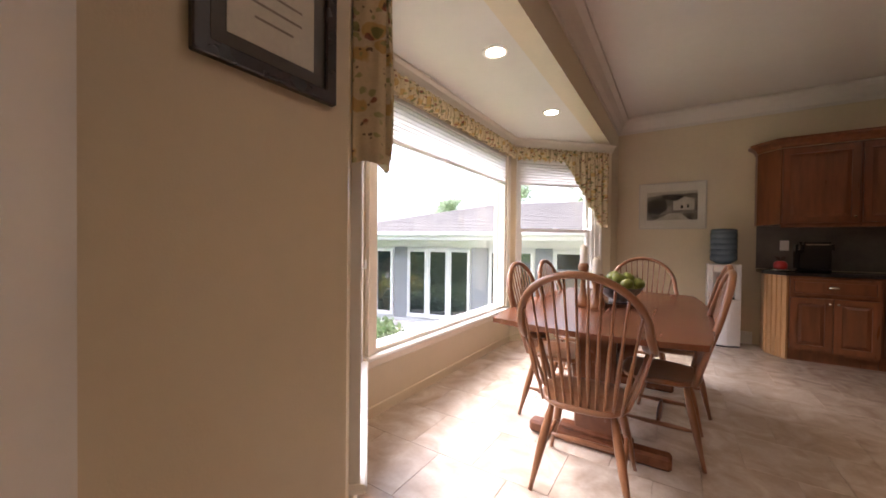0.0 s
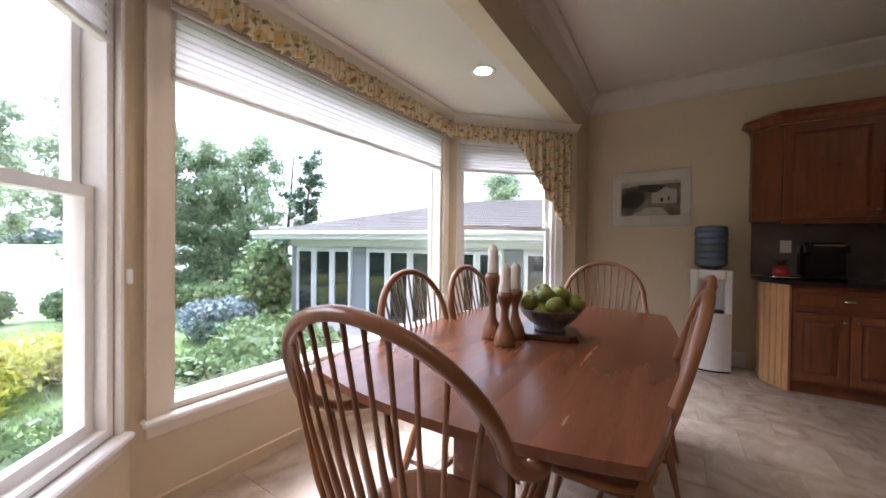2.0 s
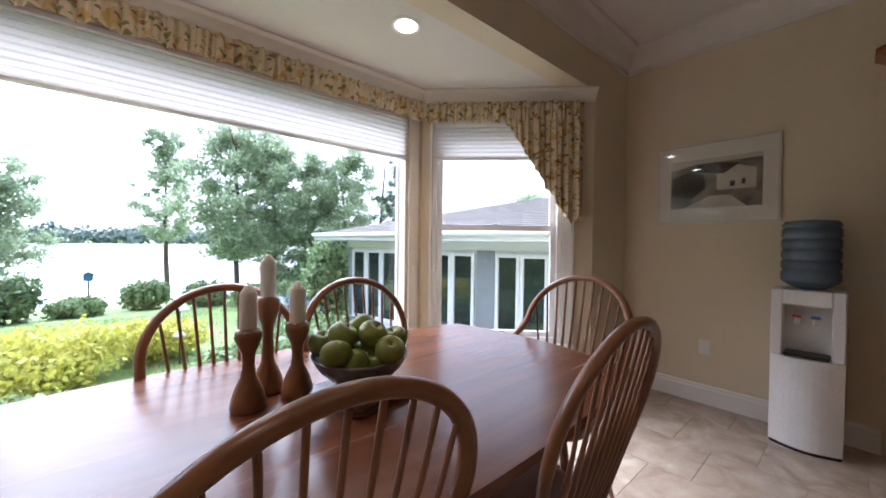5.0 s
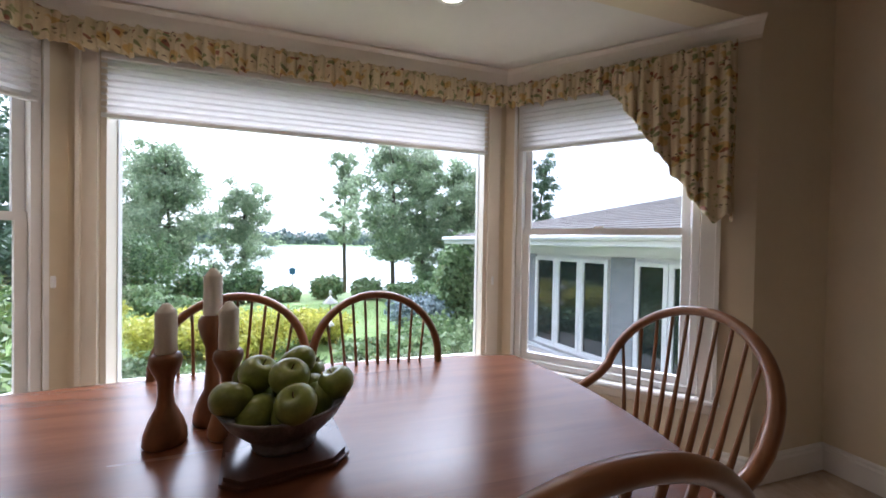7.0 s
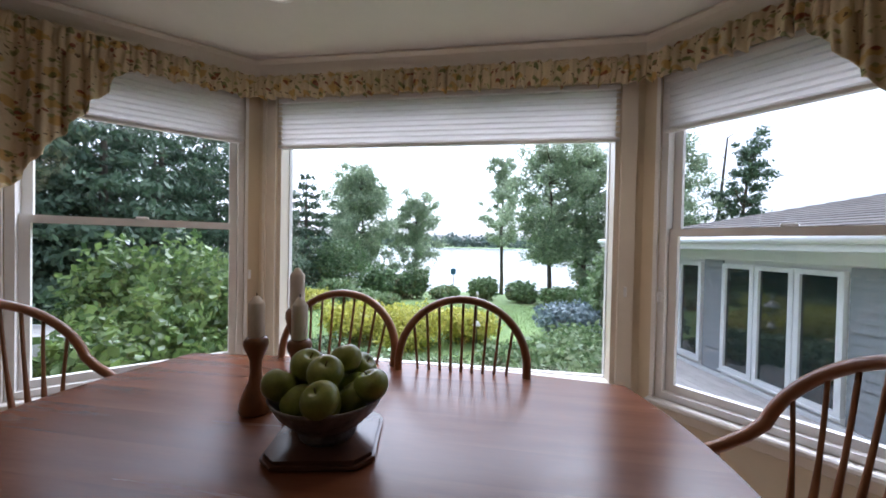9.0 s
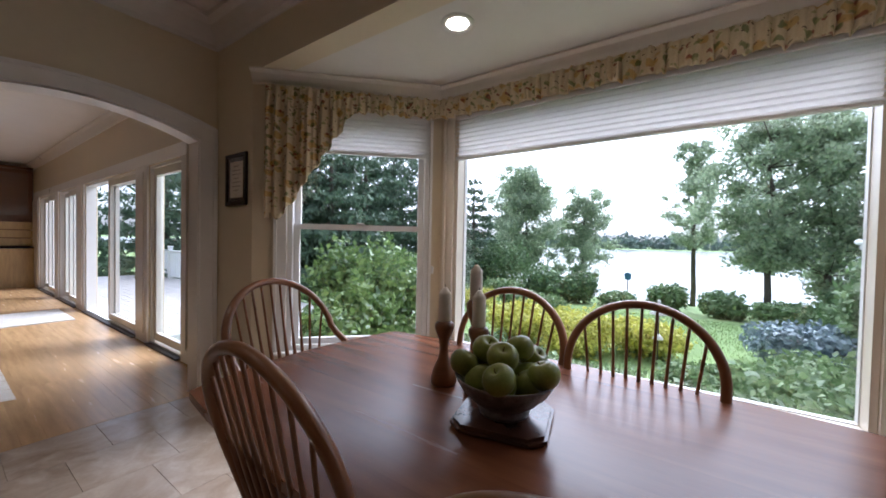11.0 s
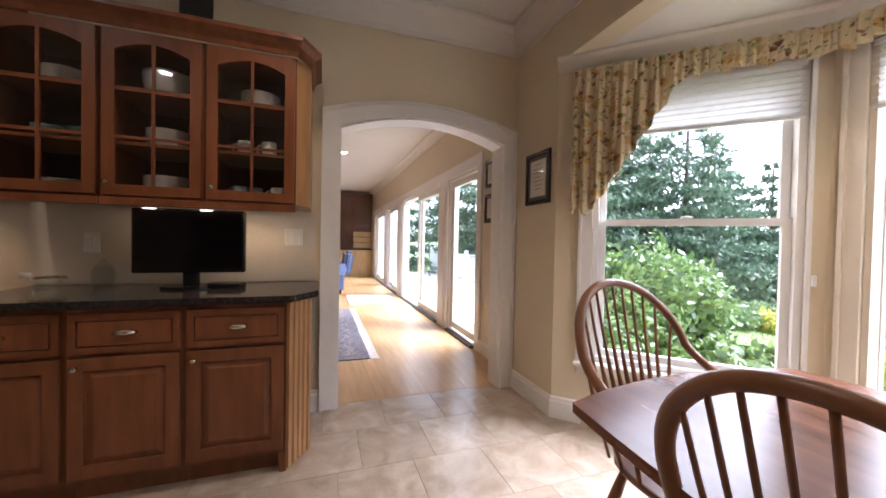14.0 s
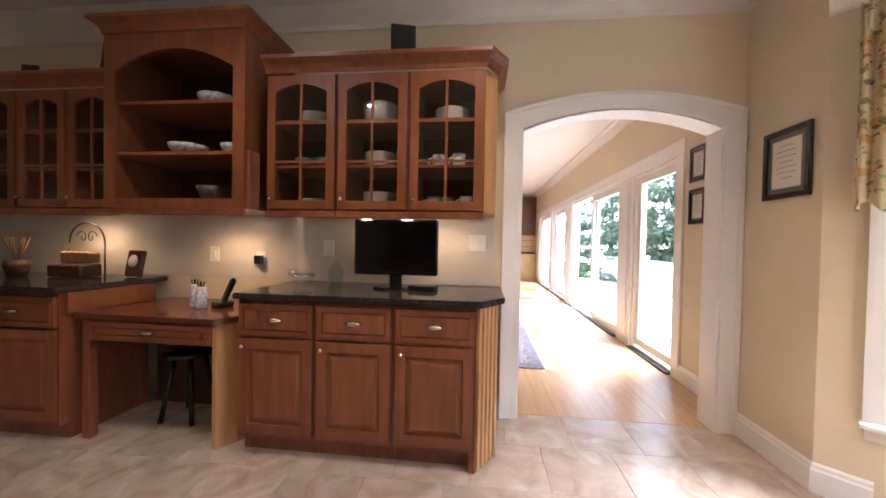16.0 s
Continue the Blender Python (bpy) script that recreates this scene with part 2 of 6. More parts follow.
structure("trim_arch_kitchen", merge(arch_band(0.115, SOUTH, SOUTH + 0.018, 0.006), arch_band(0.115, SOUTH + 0.018, SOUTH + 0.03, -0.085), arch_band(0.02, SOUTH + 0.018, SOUTH + 0.024, 0.004)), TRIM, "white painted moulded arch casing", "trim")
structure("trim_arch_living", arch_band(0.115, SOUTH - 0.17, SOUTH - 0.15, 0.006), TRIM, "white painted moulded arch casing", "trim")
structure("trim_arch_jamb", arch_band(-0.002, SOUTH - 0.17, SOUTH + 0.004, 0.016), TRIM, "white painted arch jamb lining", "trim")


# bay
def side_frame(south):
    """Local frame on a side wall of the bay: x along from the room's corner, y outward, z up."""
    if south:
        o, e = Vector((WEST, BAY_S0, 0)), Vector((BAY_X, BAY_S, 0))
        out = Vector((-1, -1, 0)).normalized()
    else:
        o, e = Vector((WEST, BAY_N0, 0)), Vector((BAY_X, BAY_N, 0))
        out = Vector((-1, 1, 0)).normalized()
    d = (e - o).normalized()
    return Matrix(((d.x, out.x, 0, o.x), (d.y, out.y, 0, o.y), (0, 0, 1, 0), (0, 0, 0, 1))), (e - o).length


def main_frame():
    return Matrix(((0, -1, 0, BAY_X), (1, 0, 0, BAY_S), (0, 0, 1, 0), (0, 0, 0, 1))), BAY_N - BAY_S


SILL, HEAD = 0.43, 2.24


def bay_wall(name, m, length, a, b):
    bm = bmesh.new()
    lo, hi = (-0.0, length)
    box(bm, lo, hi, 0, 0.16, 0, SILL, m)
    box(bm, lo, hi, 0, 0.16, HEAD, BAY_CEILING, m)
    box(bm, lo, a, 0, 0.16, SILL, HEAD, m)
    box(bm, b, hi, 0, 0.16, SILL, HEAD, m)
    structure(name, bm, WALL, "cream painted bay wall with a window opening", "wall")


SM, SLEN = side_frame(True)
NM, NLEN = side_frame(False)
MM, MLEN = main_frame()
SIDE_A, SIDE_B = 0.24, SLEN - 0.09
MAIN_A, MAIN_B = 0.13, MLEN - 0.13
bay_wall("wall_bay_south", SM, SLEN, SIDE_A, SIDE_B)
bay_wall("wall_bay_north", NM, NLEN, SIDE_A, SIDE_B)
bay_wall("wall_bay_west", MM, MLEN, MAIN_A, MAIN_B)
for px, py, name in ((BAY_X, BAY_S, "trim_bay_post_south"), (BAY_X, BAY_N, "trim_bay_post_north")):
    s = -1 if py == BAY_S else 1
    structure(name, prism([(px, py), (px - 0.16, py), (px - 0.16, py + s * 0.05), (px - 0.11, py + s * 0.113)], 0, BAY_CEILING), CASING, "beige painted post at the bay's corner", "trim")


def frame_rect(a, b, z0, z1, w, y0, y1):
    """A rectangular frame of bar width w, in one piece."""
    bm = bmesh.new()
    rows = []
    for k, y in ((0.0, y0), (0.0, y1), (w, y1), (w, y0)):
        rows.append([bm.verts.new(p) for p in ((a + k, y, z0 + k), (b - k, y, z0 + k), (b - k, y, z1 - k), (a + k, y, z1 - k))])
    for p, q in zip(rows, rows[1:] + rows[:1]):
        for i in range(4):
            j = (i + 1) % 4
            bm.faces.new((p[i], p[j], q[j], q[i]))
    return bm


def local(bm, m):
    bm.transform(m)
    return bm


def bay_window(name, m, a, b, hung):
    win = tagged(new(name), "white framed " + ("double-hung side window of the bay" if hung else "large picture window of the bay"), "window", kind="structure")
    if hung:
        part("window_frame", local(frame_rect(a + 0.002, b - 0.002, SILL + 0.002, HEAD - 0.002, 0.035, 0.004, 0.14), m), VINYL, win)
    else:
        part("window_frame", local(frame_rect(a + 0.002, b - 0.002, SILL + 0.002, HEAD - 0.002, 0.026, 0.004, 0.10), m), CASING, win)
        part("glazing_bead", local(frame_rect(a + 0.002, b - 0.002, SILL + 0.002, HEAD - 0.002, 0.031, 0.101, 0.14), m), VINYL, win, "thin white outer glazing bead")
    ca = merge(one_box(a - 0.085, a, -0.02, 0.0, SILL - 0.02, HEAD + 0.08), one_box(b, b + (0.02 if hung else 0.085), -0.02, 0.0, SILL - 0.02, HEAD + 0.08), one_box(a - 0.085, a - 0.065, -0.034, -0.02, SILL - 0.02, HEAD + 0.08))
    part("casing", local(ca, m), CASING if not hung else TRIM, win)
    part("window_sill", local(soft_box(a - 0.1, b + (0.03 if hung else 0.1), -0.055, 0.03, SILL - 0.03, SILL, 0.008), m), TRIM, win)
    part("apron", local(soft_box(a - 0.08, b + (0.02 if hung else 0.08), -0.016, -0.001, SILL - 0.09, SILL - 0.03, 0.004), m), CASING, win)
    if hung:
        mid = 1.36
        for lo, hi, y in ((SILL + 0.037, mid + 0.02, 0.045), (mid - 0.02, HEAD - 0.037, 0.085)):
            sash = part("sash", local(frame_rect(a + 0.038, b - 0.038, lo, hi, 0.042, y, y + 0.036), m), VINYL, win)
            part("pane", local(one_box(a + 0.078, b - 0.078, y + 0.015, y + 0.021, lo + 0.04, hi - 0.04), m), GLASS, sash).visible_shadow = False
        part("sash_lock", local(soft_box((a + b) / 2 - 0.03, (a + b) / 2 + 0.03, 0.03, 0.055, mid + 0.02, mid + 0.035, 0.004), m), VINYL, win)
    else:
        part("pane", local(one_box(a + 0.036, b - 0.036, 0.116, 0.124, SILL + 0.036, HEAD - 0.036), m), GLASS, win).visible_shadow = False
    return win


bay_window("window_bay_south", SM, SIDE_A, SIDE_B, True)
bay_window("window_bay_north", NM, SIDE_A, SIDE_B, True)
bay_window("window_bay_west", MM, MAIN_A, MAIN_B, False)
TOP = 0.75
TX, TY = -0.382, 2.81

# crown mouldings and baseboards
def swept(profile, path, closed=False):
    """A moulding: (out, up) profile along plan points, out to the left of travel."""
    bm = bmesh.new()
    pts = [Vector((x, y)) for x, y in path]
    rows = []
    for i, p in enumerate(pts):
        d0 = (p - pts[i - 1]).normalized() if i else (pts[1] - p).normalized()
        d1 = (pts[i + 1] - p).normalized() if i + 1 < len(pts) else d0
        n0, n1 = Vector((-d0.y, d0.x)), Vector((-d1.y, d1.x))
        n = (n0 + n1).normalized()
        n = n / max(0.3, n.dot(n0))
        rows.append([bm.verts.new((p.x + n.x * o, p.y + n.y * o, z)) for o, z in profile])
    for a, b in zip(rows, rows[1:]):
        for i in range(len(profile)):
            j = (i + 1) % len(profile)
            bm.faces.new((a[i], a[j], b[j], b[i]))
    bm.faces.new(rows[0])
    bm.faces.new(list(reversed(rows[-1])))
    return bm


def crown_profile(top, drop, out):
    return [(0.0, top - drop), (0.012, top - drop), (0.016, top - drop * 0.82), (out * 0.35, top - drop * 0.62), (out * 0.6, top - drop * 0.3), (out * 0.9, top - drop * 0.16), (out * 0.92, top - 0.004), (0.0, top - 0.004)]


BASE_PROFILE = [(0.0, 0.0), (0.018, 0.0), (0.018, 0.115), (0.013, 0.125), (0.013, 0.14), (0.004, 0.15), (0.0, 0.15)]
structure("trim_crown", swept(crown_profile(MAIN_CEILING, 0.2, 0.15), [(EAST, NORTH), (WEST, NORTH), (WEST, SOUTH), (EAST, SOUTH)]), CEIL, "painted crown moulding at the ceiling", "trim")
structure("trim_bay_crown", swept(crown_profile(BAY_CEILING, 0.09, 0.1), [(WEST, BAY_N0), (BAY_X, BAY_N), (BAY_X, BAY_S), (WEST, BAY_S0)]), CASING, "painted crown moulding of the bay", "trim")
structure("baseboard_north", swept(BASE_PROFILE, [(0.78, NORTH), (WEST, NORTH), (WEST, BAY_N0), (WEST - 0.12, BAY_N0 - 0.12)]), TRIM, "white painted baseboard", "baseboard")
structure("baseboard_south", swept(BASE_PROFILE, [(WEST - 0.14, BAY_S0 + 0.14), (WEST, BAY_S0), (WEST, SOUTH), (AL - 0.118, SOUTH)]), TRIM, "white painted baseboard", "baseboard")
structure("baseboard_arch", swept(BASE_PROFILE, [(AR + 0.118, SOUTH), (0.9, SOUTH)]), TRIM, "white painted baseboard", "baseboard")
structure("baseboard_bay", swept([(0, 0), (0.01, 0), (0.01, 0.07), (0, 0.075)], [(WEST - 0.13, BAY_N0 - 0.13), (BAY_X, BAY_N), (BAY_X, BAY_S), (WEST - 0.15, BAY_S0 + 0.15)]), WALL, "low painted baseboard under the bay windows", "baseboard")

# ---- living room beyond the arch ----
LW, LE, LS, LTOP = -0.85, 4.6, -9.95, 2.9
OPENINGS = ((-1.92, -0.95), (-4.85, -2.32), (-6.85, -5.35), (-8.9, -7.15))
HEAD2 = 2.07
bm = bmesh.new()
edge = SOUTH - 0.16
for a, b in OPENINGS:
    box(bm, LW - 0.15, LW, b, edge, 0, HEAD2)
    edge = a
box(bm, LW - 0.15, LW, LS, edge, 0, HEAD2)
box(bm, LW - 0.15, LW, LS, SOUTH - 0.16, HEAD2, LTOP)
structure("wall_living_west", bm, WALL, "cream wall with four tall glazed openings", "wall")
structure("wall_living_south", one_box(LW - 0.15, LE, LS - 0.15, LS, 0, LTOP), WALL, "cream painted wall", "wall")
structure("wall_living_east", one_box(LE, LE + 0.15, LS - 0.15, SOUTH - 0.15, 0, LTOP), WALL, "cream painted wall", "wall")
structure("ceiling_living", one_box(LW - 0.15, LE + 0.15, LS - 0.15, SOUTH - 0.15, LTOP, LTOP + 0.14), CEIL, "white living room ceiling", "ceiling")
structure("floor_living_base", one_box(LW - 0.15, LE, LS, 0.028, -0.2, -0.008), GROUT, "sub-floor under the oak boards", "floor")
structure("trim_living_crown", swept(crown_profile(LTOP, 0.14, 0.11), [(LW, SOUTH - 0.16), (LW, LS), (LE, LS)]), TRIM, "white crown moulding", "trim")
structure("trim_slider_head", one_box(LW, LW + 0.02, LS, -0.82, HEAD2 + 0.002, HEAD2 + 0.14, 0.004), TRIM, "white head casing over the glass doors", "trim")
structure("baseboard_living", swept(BASE_PROFILE, [(LW, SOUTH - 0.16), (LW, -0.83)]), TRIM, "white painted baseboard", "baseboard")
bm = bmesh.new()
for a, b in ((-0.95, -0.83), (-2.32, -1.92), (-5.35, -4.85), (-7.15, -6.85), (LS, -8.9)):
    box(bm, LW, LW + 0.018, a, b, 0, HEAD2)
    if b - a > 0.2:
        box(bm, LW + 0.018, LW + 0.03, a + 0.1, b - 0.1, 0.1, HEAD2 - 0.06)
structure("trim_slider_posts", bm, TRIM, "white painted door casings", "trim")


def glass_leaf(a, b, x, parent, m=None):
    leaf = part("door_leaf", frame_rect(a, b, 0.05, HEAD2 - 0.03, 0.085, -0.022, 0.022), CREAMVINYL, parent)
    leaf.matrix_local = Matrix(((0, 1, 0, x), (1, 0, 0, 0), (0, 0, 1, 0), (0, 0, 0, 1)))
    part("pane", one_box(a + 0.084, b - 0.084, -0.004, 0.004, 0.134, HEAD2 - 0.114), GLASS, leaf).visible_shadow = False


CREAMVINYL = mat("cream_door_paint", (0.74, 0.70, 0.62), 0.35, vary=0.03, scale=4, fine=0.015)
TRACK = mat("dark_bronze_track", (0.06, 0.045, 0.035), 0.4, metal=0.6, vary=0.15)
for k, (a, b) in enumerate(OPENINGS):
    d = tagged(new("door_%d" % (k + 1)), "white framed sliding glass door" + (", slid half open" if k == 1 else ""), "glass door", kind="structure")
    part("door_frame", local(frame_rect(a + 0.002, b - 0.002, 0.0, HEAD2 - 0.002, 0.03, -0.13, -0.01), Matrix(((0, 1, 0, LW), (1, 0, 0, 0), (0, 0, 1, 0), (0, 0, 0, 1)))), TRIM, d)
    part("track", one_box(LW - 0.01, LW + 0.05, a + 0.03, b - 0.03, 0.0, 0.02, 0.003), TRACK, d)
    if k == 0:
        glass_leaf(a + 0.032, b - 0.032, LW - 0.06, d)
    else:
        mid = (a + b) / 2
        glass_leaf(mid - 0.04, b - 0.032, LW - 0.04, d)
        if k == 1:
            glass_leaf(mid - 0.02, b - 0.05, LW - 0.095, d)
        else:
            glass_leaf(a + 0.032, mid + 0.04, LW - 0.095, d)

# ---- recessed lamps ----
LAMPGLOW = glow("lamp_glow", (1.0, 0.86, 0.66), 9.0)


def downlight(x, y, z, watts, group="recessed ceiling lamps"):
    t = thing("recessed_lamp", "round white recessed ceiling lamp, lit", "ceiling lamp", group, pose(x, y, z))
    ring = lathe([(0.062, -0.001), (0.066, -0.008), (0.088, -0.006), (0.09, 0.0)], 32)
    part("trim_ring", ring, TRIM, t)
    part("bulb", lathe([(0.058, -0.006), (0.04, -0.009), (0.01, -0.011)], 24), LAMPGLOW, t)
    if watts:
        spot(x, y, z - 0.03, watts)


for y in (2.18, 3.45):
    downlight(-1.03, y, BAY_CEILING, 5)
for x, y in ((0.9, 1.3), (2.4, 1.5), (2.4, 2.9)):
    downlight(x, y, MAIN_CEILING, 5)
for x, y in ((0.43, -4.4), (0.42, -6.9), (2.6, -4.4)):
    downlight(x, y, LTOP, 5)

# ---- window dressing ----
SHADE = bpy.data.materials.new("white_pleated_fabric")
SHADE.use_nodes = True
_n, _l = SHADE.node_tree.nodes, SHADE.node_tree.links
_d, _t, _m = _n.new("ShaderNodeBsdfDiffuse"), _n.new("ShaderNodeBsdfTranslucent"), _n.new("ShaderNodeMixShader")
_d.inputs[0].default_value, _t.inputs[0].default_value = (0.82, 0.80, 0.78, 1), (0.8, 0.78, 0.76, 1)
_m.inputs[0].default_value = 0.62
_l.new(_d.outputs[0], _m.inputs[1])
_l.new(_t.outputs[0], _m.inputs[2])
_l.new(_m.outputs[0], _n["Material Output"].inputs[0])


def pleated_shade(m, a, b, z0, z1, label):
    t = thing("pleated_shade", label, "window shade", "pleated shades of the bay")
    bm = bmesh.new()
    n = int((z1 - z0) / 0.0165)
    rows = []
    for i in range(n + 1):
        z = z0 + (z1 - z0) * i / n
        y = 0.012 if i % 2 else 0.0
        rows.append([bm.verts.new((x, y + dy, z)) for x, dy in ((a, 0), (b, 0), (b, 0.012), (a, 0.012))])
    for p, q in zip(rows, rows[1:]):
        for i in range(4):
            j = (i + 1) % 4
            bm.faces.new((p[i], p[j], q[j], q[i]))
    part("fabric", local(bm, m), SHADE, t)
    part("bottom_rail", local(soft_box(a, b, -0.004, 0.03, z0 - 0.022, z0, 0.004), m), VINYL, t)
    part("head_rail", local(soft_box(a, b, -0.004, 0.034, z1, z1 + 0.03, 0.004), m), VINYL, t)


pleated_shade(MM, MAIN_A + 0.004, MAIN_B - 0.004, 1.915, 2.2, "wide white pleated shade, half raised, in the picture window")
pleated_shade(SM, SIDE_A + 0.012, SIDE_B - 0.012, 1.935, 2.2, "white pleated shade, raised, in the side window")
pleated_shade(NM, SIDE_A + 0.012, SIDE_B - 0.012, 1.935, 2.2, "white pleated shade, raised, in the side window")


def floral():
    m = mat("floral_chintz", (0.64, 0.52, 0.32), 0.85, vary=0.05, scale=8, bump=0.1, bump_scale=300)
    n, l = m.node_tree.nodes, m.node_tree.links
    b = n["Principled BSDF"]
    src = b.inputs["Base Color"].links[0].from_socket
    tc = n.new("ShaderNodeTexCoord")
    warp = n.new("ShaderNodeTexNoise")
    warp.inputs["Scale"].default_value = 18
    l.new(tc.outputs["UV"], warp.inputs["Vector"])
    add = n.new("ShaderNodeMixRGB")
    add.blend_type = "ADD"
    add.inputs[0].default_value = 0.05
    l.new(tc.outputs["UV"], add.inputs[1])
    l.new(warp.outputs["Color"], add.inputs[2])
    last = src
    for scale, size, col, off in ((9, 0.28, (0.50, 0.31, 0.09), 0.0), (11, 0.20, (0.13, 0.15, 0.045), 3.3), (13, 0.17, (0.22, 0.05, 0.03), 7.1), (17, 0.2, (0.30, 0.30, 0.12), 5.7), (22, 0.14, (0.1, 0.06, 0.04), 9.9)):
        mp = n.new("ShaderNodeMapping")
        mp.inputs["Location"].default_value = (off, off * 0.7, 0)
        mp.inputs["Rotation"].default_value = (0, 0, off)
        mp.inputs["Scale"].default_value = (1, 1.5, 1)
        l.new(add.outputs[0], mp.inputs["Vector"])
        v = n.new("ShaderNodeTexVoronoi")
        v.inputs["Scale"].default_value = scale
        l.new(mp.outputs[0], v.inputs["Vector"])
        r = n.new("ShaderNodeValToRGB")
        r.color_ramp.elements[0].position, r.color_ramp.elements[1].position = size, size + 0.07
        r.color_ramp.elements[0].color, r.color_ramp.elements[1].color = (0.85, 0.85, 0.85, 1), (0, 0, 0, 1)
        l.new(v.outputs["Distance"], r.inputs[0])
        mx = n.new("ShaderNodeMixRGB")
        mx.inputs[2].default_value = (*col, 1)
        l.new(r.outputs[0], mx.inputs[0])
        l.new(last, mx.inputs[1])
        last = mx.outputs[0]
    l.new(last, b.inputs["Base Color"])
    return m


FLORAL = floral()


def drape(points, top, bottom, fold, amp, seed, rows=10, ruffle=0.0):
    """Gathered cloth along plan points; bottom(s) is its lower edge."""
    rnd = random.Random(seed)
    ph = [rnd.uniform(0, 6) for _ in range(4)]
    pts = [Vector(p) for p in points]
    acc = [0.0]
    for a, b in zip(pts, pts[1:]):
        acc.append(acc[-1] + (b - a).length)
    total = acc[-1]
    n = int(total / 0.006)
    me_v, me_f, uv = [], [], []
    for i in range(n + 1):
        s = total * i / n
        k = max(j for j in range(len(acc) - 1) if acc[j] <= s + 1e-9)
        f = (s - acc[k]) / (acc[k + 1] - acc[k])
        p = pts[k].lerp(pts[k + 1], f)
        d = (pts[k + 1] - pts[k]).normalized()
        nrm = Vector((d.y, -d.x))
        lo = bottom(s, total)
        for r in range(rows + 1):
            v = r / rows
            z = top + (lo - top) * v
            free = min(1.0, (top - z) / 0.2)
            w = math.sin(s * fold + ph[0] + 1.7 * math.sin(s * fold * 0.31 + ph[1])) + 0.5 * math.sin(s * fold * 2.3 + ph[2] + v * 1.3)
            off = amp * w * (0.45 + 0.7 * free) + ruffle * math.sin(v * math.pi) + 0.003 * math.sin(s * 90 + v * 9)
            q = p + nrm * off
            me_v.append((q.x, q.y, z + 0.004 * math.sin(s * fold + ph[3]) * (v if r else -1.5)))
            uv.append((s * 1.3, z))
    for i in range(n):
        for r in range(rows):
            a = i * (rows + 1) + r
            me_f.append((a, a + rows + 1, a + rows + 2, a + 1))
    bm = bmesh.new()
    vs = [bm.verts.new(p) for p in me_v]
    lay = bm.loops.layers.uv.new("uv")
    for f in me_f:
        face = bm.faces.new([vs[i] for i in f])
        face.smooth = True
        for lp, i in zip(face.loops, f):
            lp[lay].uv = uv[i]
    return bm


def cloth_part(name, bm, parent, label=""):
    ob = part(name, bm, FLORAL, parent, label)
    s = ob.modifiers.new("thickness", "SOLIDIFY")
    s.thickness = 0.003
    return ob


VT = 2.345


def flat_point(m, s, y):
    q = m @ Vector((s, y, 0))
    return (q.x, q.y)


valance = thing("valance", "gathered floral chintz valance with cascading tails across the bay", "valance")
cc = 0.085 * math.tan(radians(22.5))
p_s, c_s, c_n, p_n = flat_point(SM, 0.12, -0.085), flat_point(SM, SLEN - cc, -0.085), flat_point(NM, NLEN - cc, -0.085), flat_point(NM, 0.12, -0.085)
cloth_part("header", drape([p_s, c_s, c_n, p_n], VT, lambda s, t: 2.2 + 0.01 * math.sin(s * 37) + 0.006 * math.sin(s * 91), 92, 0.021, 1, 10, 0.016), valance)


def tail_edge(s, t):
    if s < 0.13:
        return 1.42 + 0.02 * math.sin(s * 60)
    u = (s - 0.13) / (t - 0.13)
    steps = 6
    k = math.floor(u * steps) / steps
    return 1.46 + 0.76 * (0.55 * u + 0.45 * (k + (u - k) ** 0.5 / steps ** 0.5 * 0.41))


for m, name in ((SM, "south"), (NM, "north")):
    line = [flat_point(m, 0.115, -0.102), flat_point(m, 0.72, -0.102)]
    cloth_part("tail", drape(line, VT - 0.01, tail_edge, 62, 0.017, 5, 30), valance, "stepped cascading tail of floral chintz")
    cloth_part("return", drape([flat_point(m, 0.112, -0.004), flat_point(m, 0.114, -0.1)], VT, lambda s, t: 1.41, 70, 0.004, 9, 20), valance)

# ---- dining table ----
table = thing("dining_table", "cherry trestle dining table with bowed ends, glossy planked top", "table")


def table_end(x):
    u = (x - TX) / 0.58
    return 0.895 + 0.105 * (1 - u * u)


def table_side(y):
    v = (y - TY) / 1.0
    return 0.495 + 0.085 * (1 - v * v)


planks = 8
for i in range(planks):
    xa, xb = TX - 0.58 + 1.16 * i / planks, TX - 0.58 + 1.16 * (i + 1) / planks
    left, right = [], []
    for y in [TY - 1.03 + 2.06 * k / 60 for k in range(61)]:
        w = table_side(y)
        a, b = max(xa, TX - w), min(xb, TX + w)
        if a < b - 0.004 and abs(y - TY) <= table_end((a + b) / 2):
            left.append((a, y))
            right.append((b, y))
    lo, hi = [], []
    for k in range(5):
        x = right[0][0] + (left[0][0] - right[0][0]) * k / 4
        lo.append((x, TY - table_end(x)))
    for k in range(5):
        x = left[-1][0] + (right[-1][0] - left[-1][0]) * k / 4
        hi.append((x, TY + table_end(x)))
    left = [p for p in left if lo[-1][1] + 0.01 < p[1] < hi[0][1] - 0.01]
    right = [p for p in right if lo[0][1] + 0.01 < p[1] < hi[-1][1] - 0.01]
    outline = right + list(reversed(hi)) + list(reversed(left)) + list(reversed(lo))
    bm = prism(outline, TOP - 0.028, TOP)
    part("plank", bm, TABLEWOOD, table)
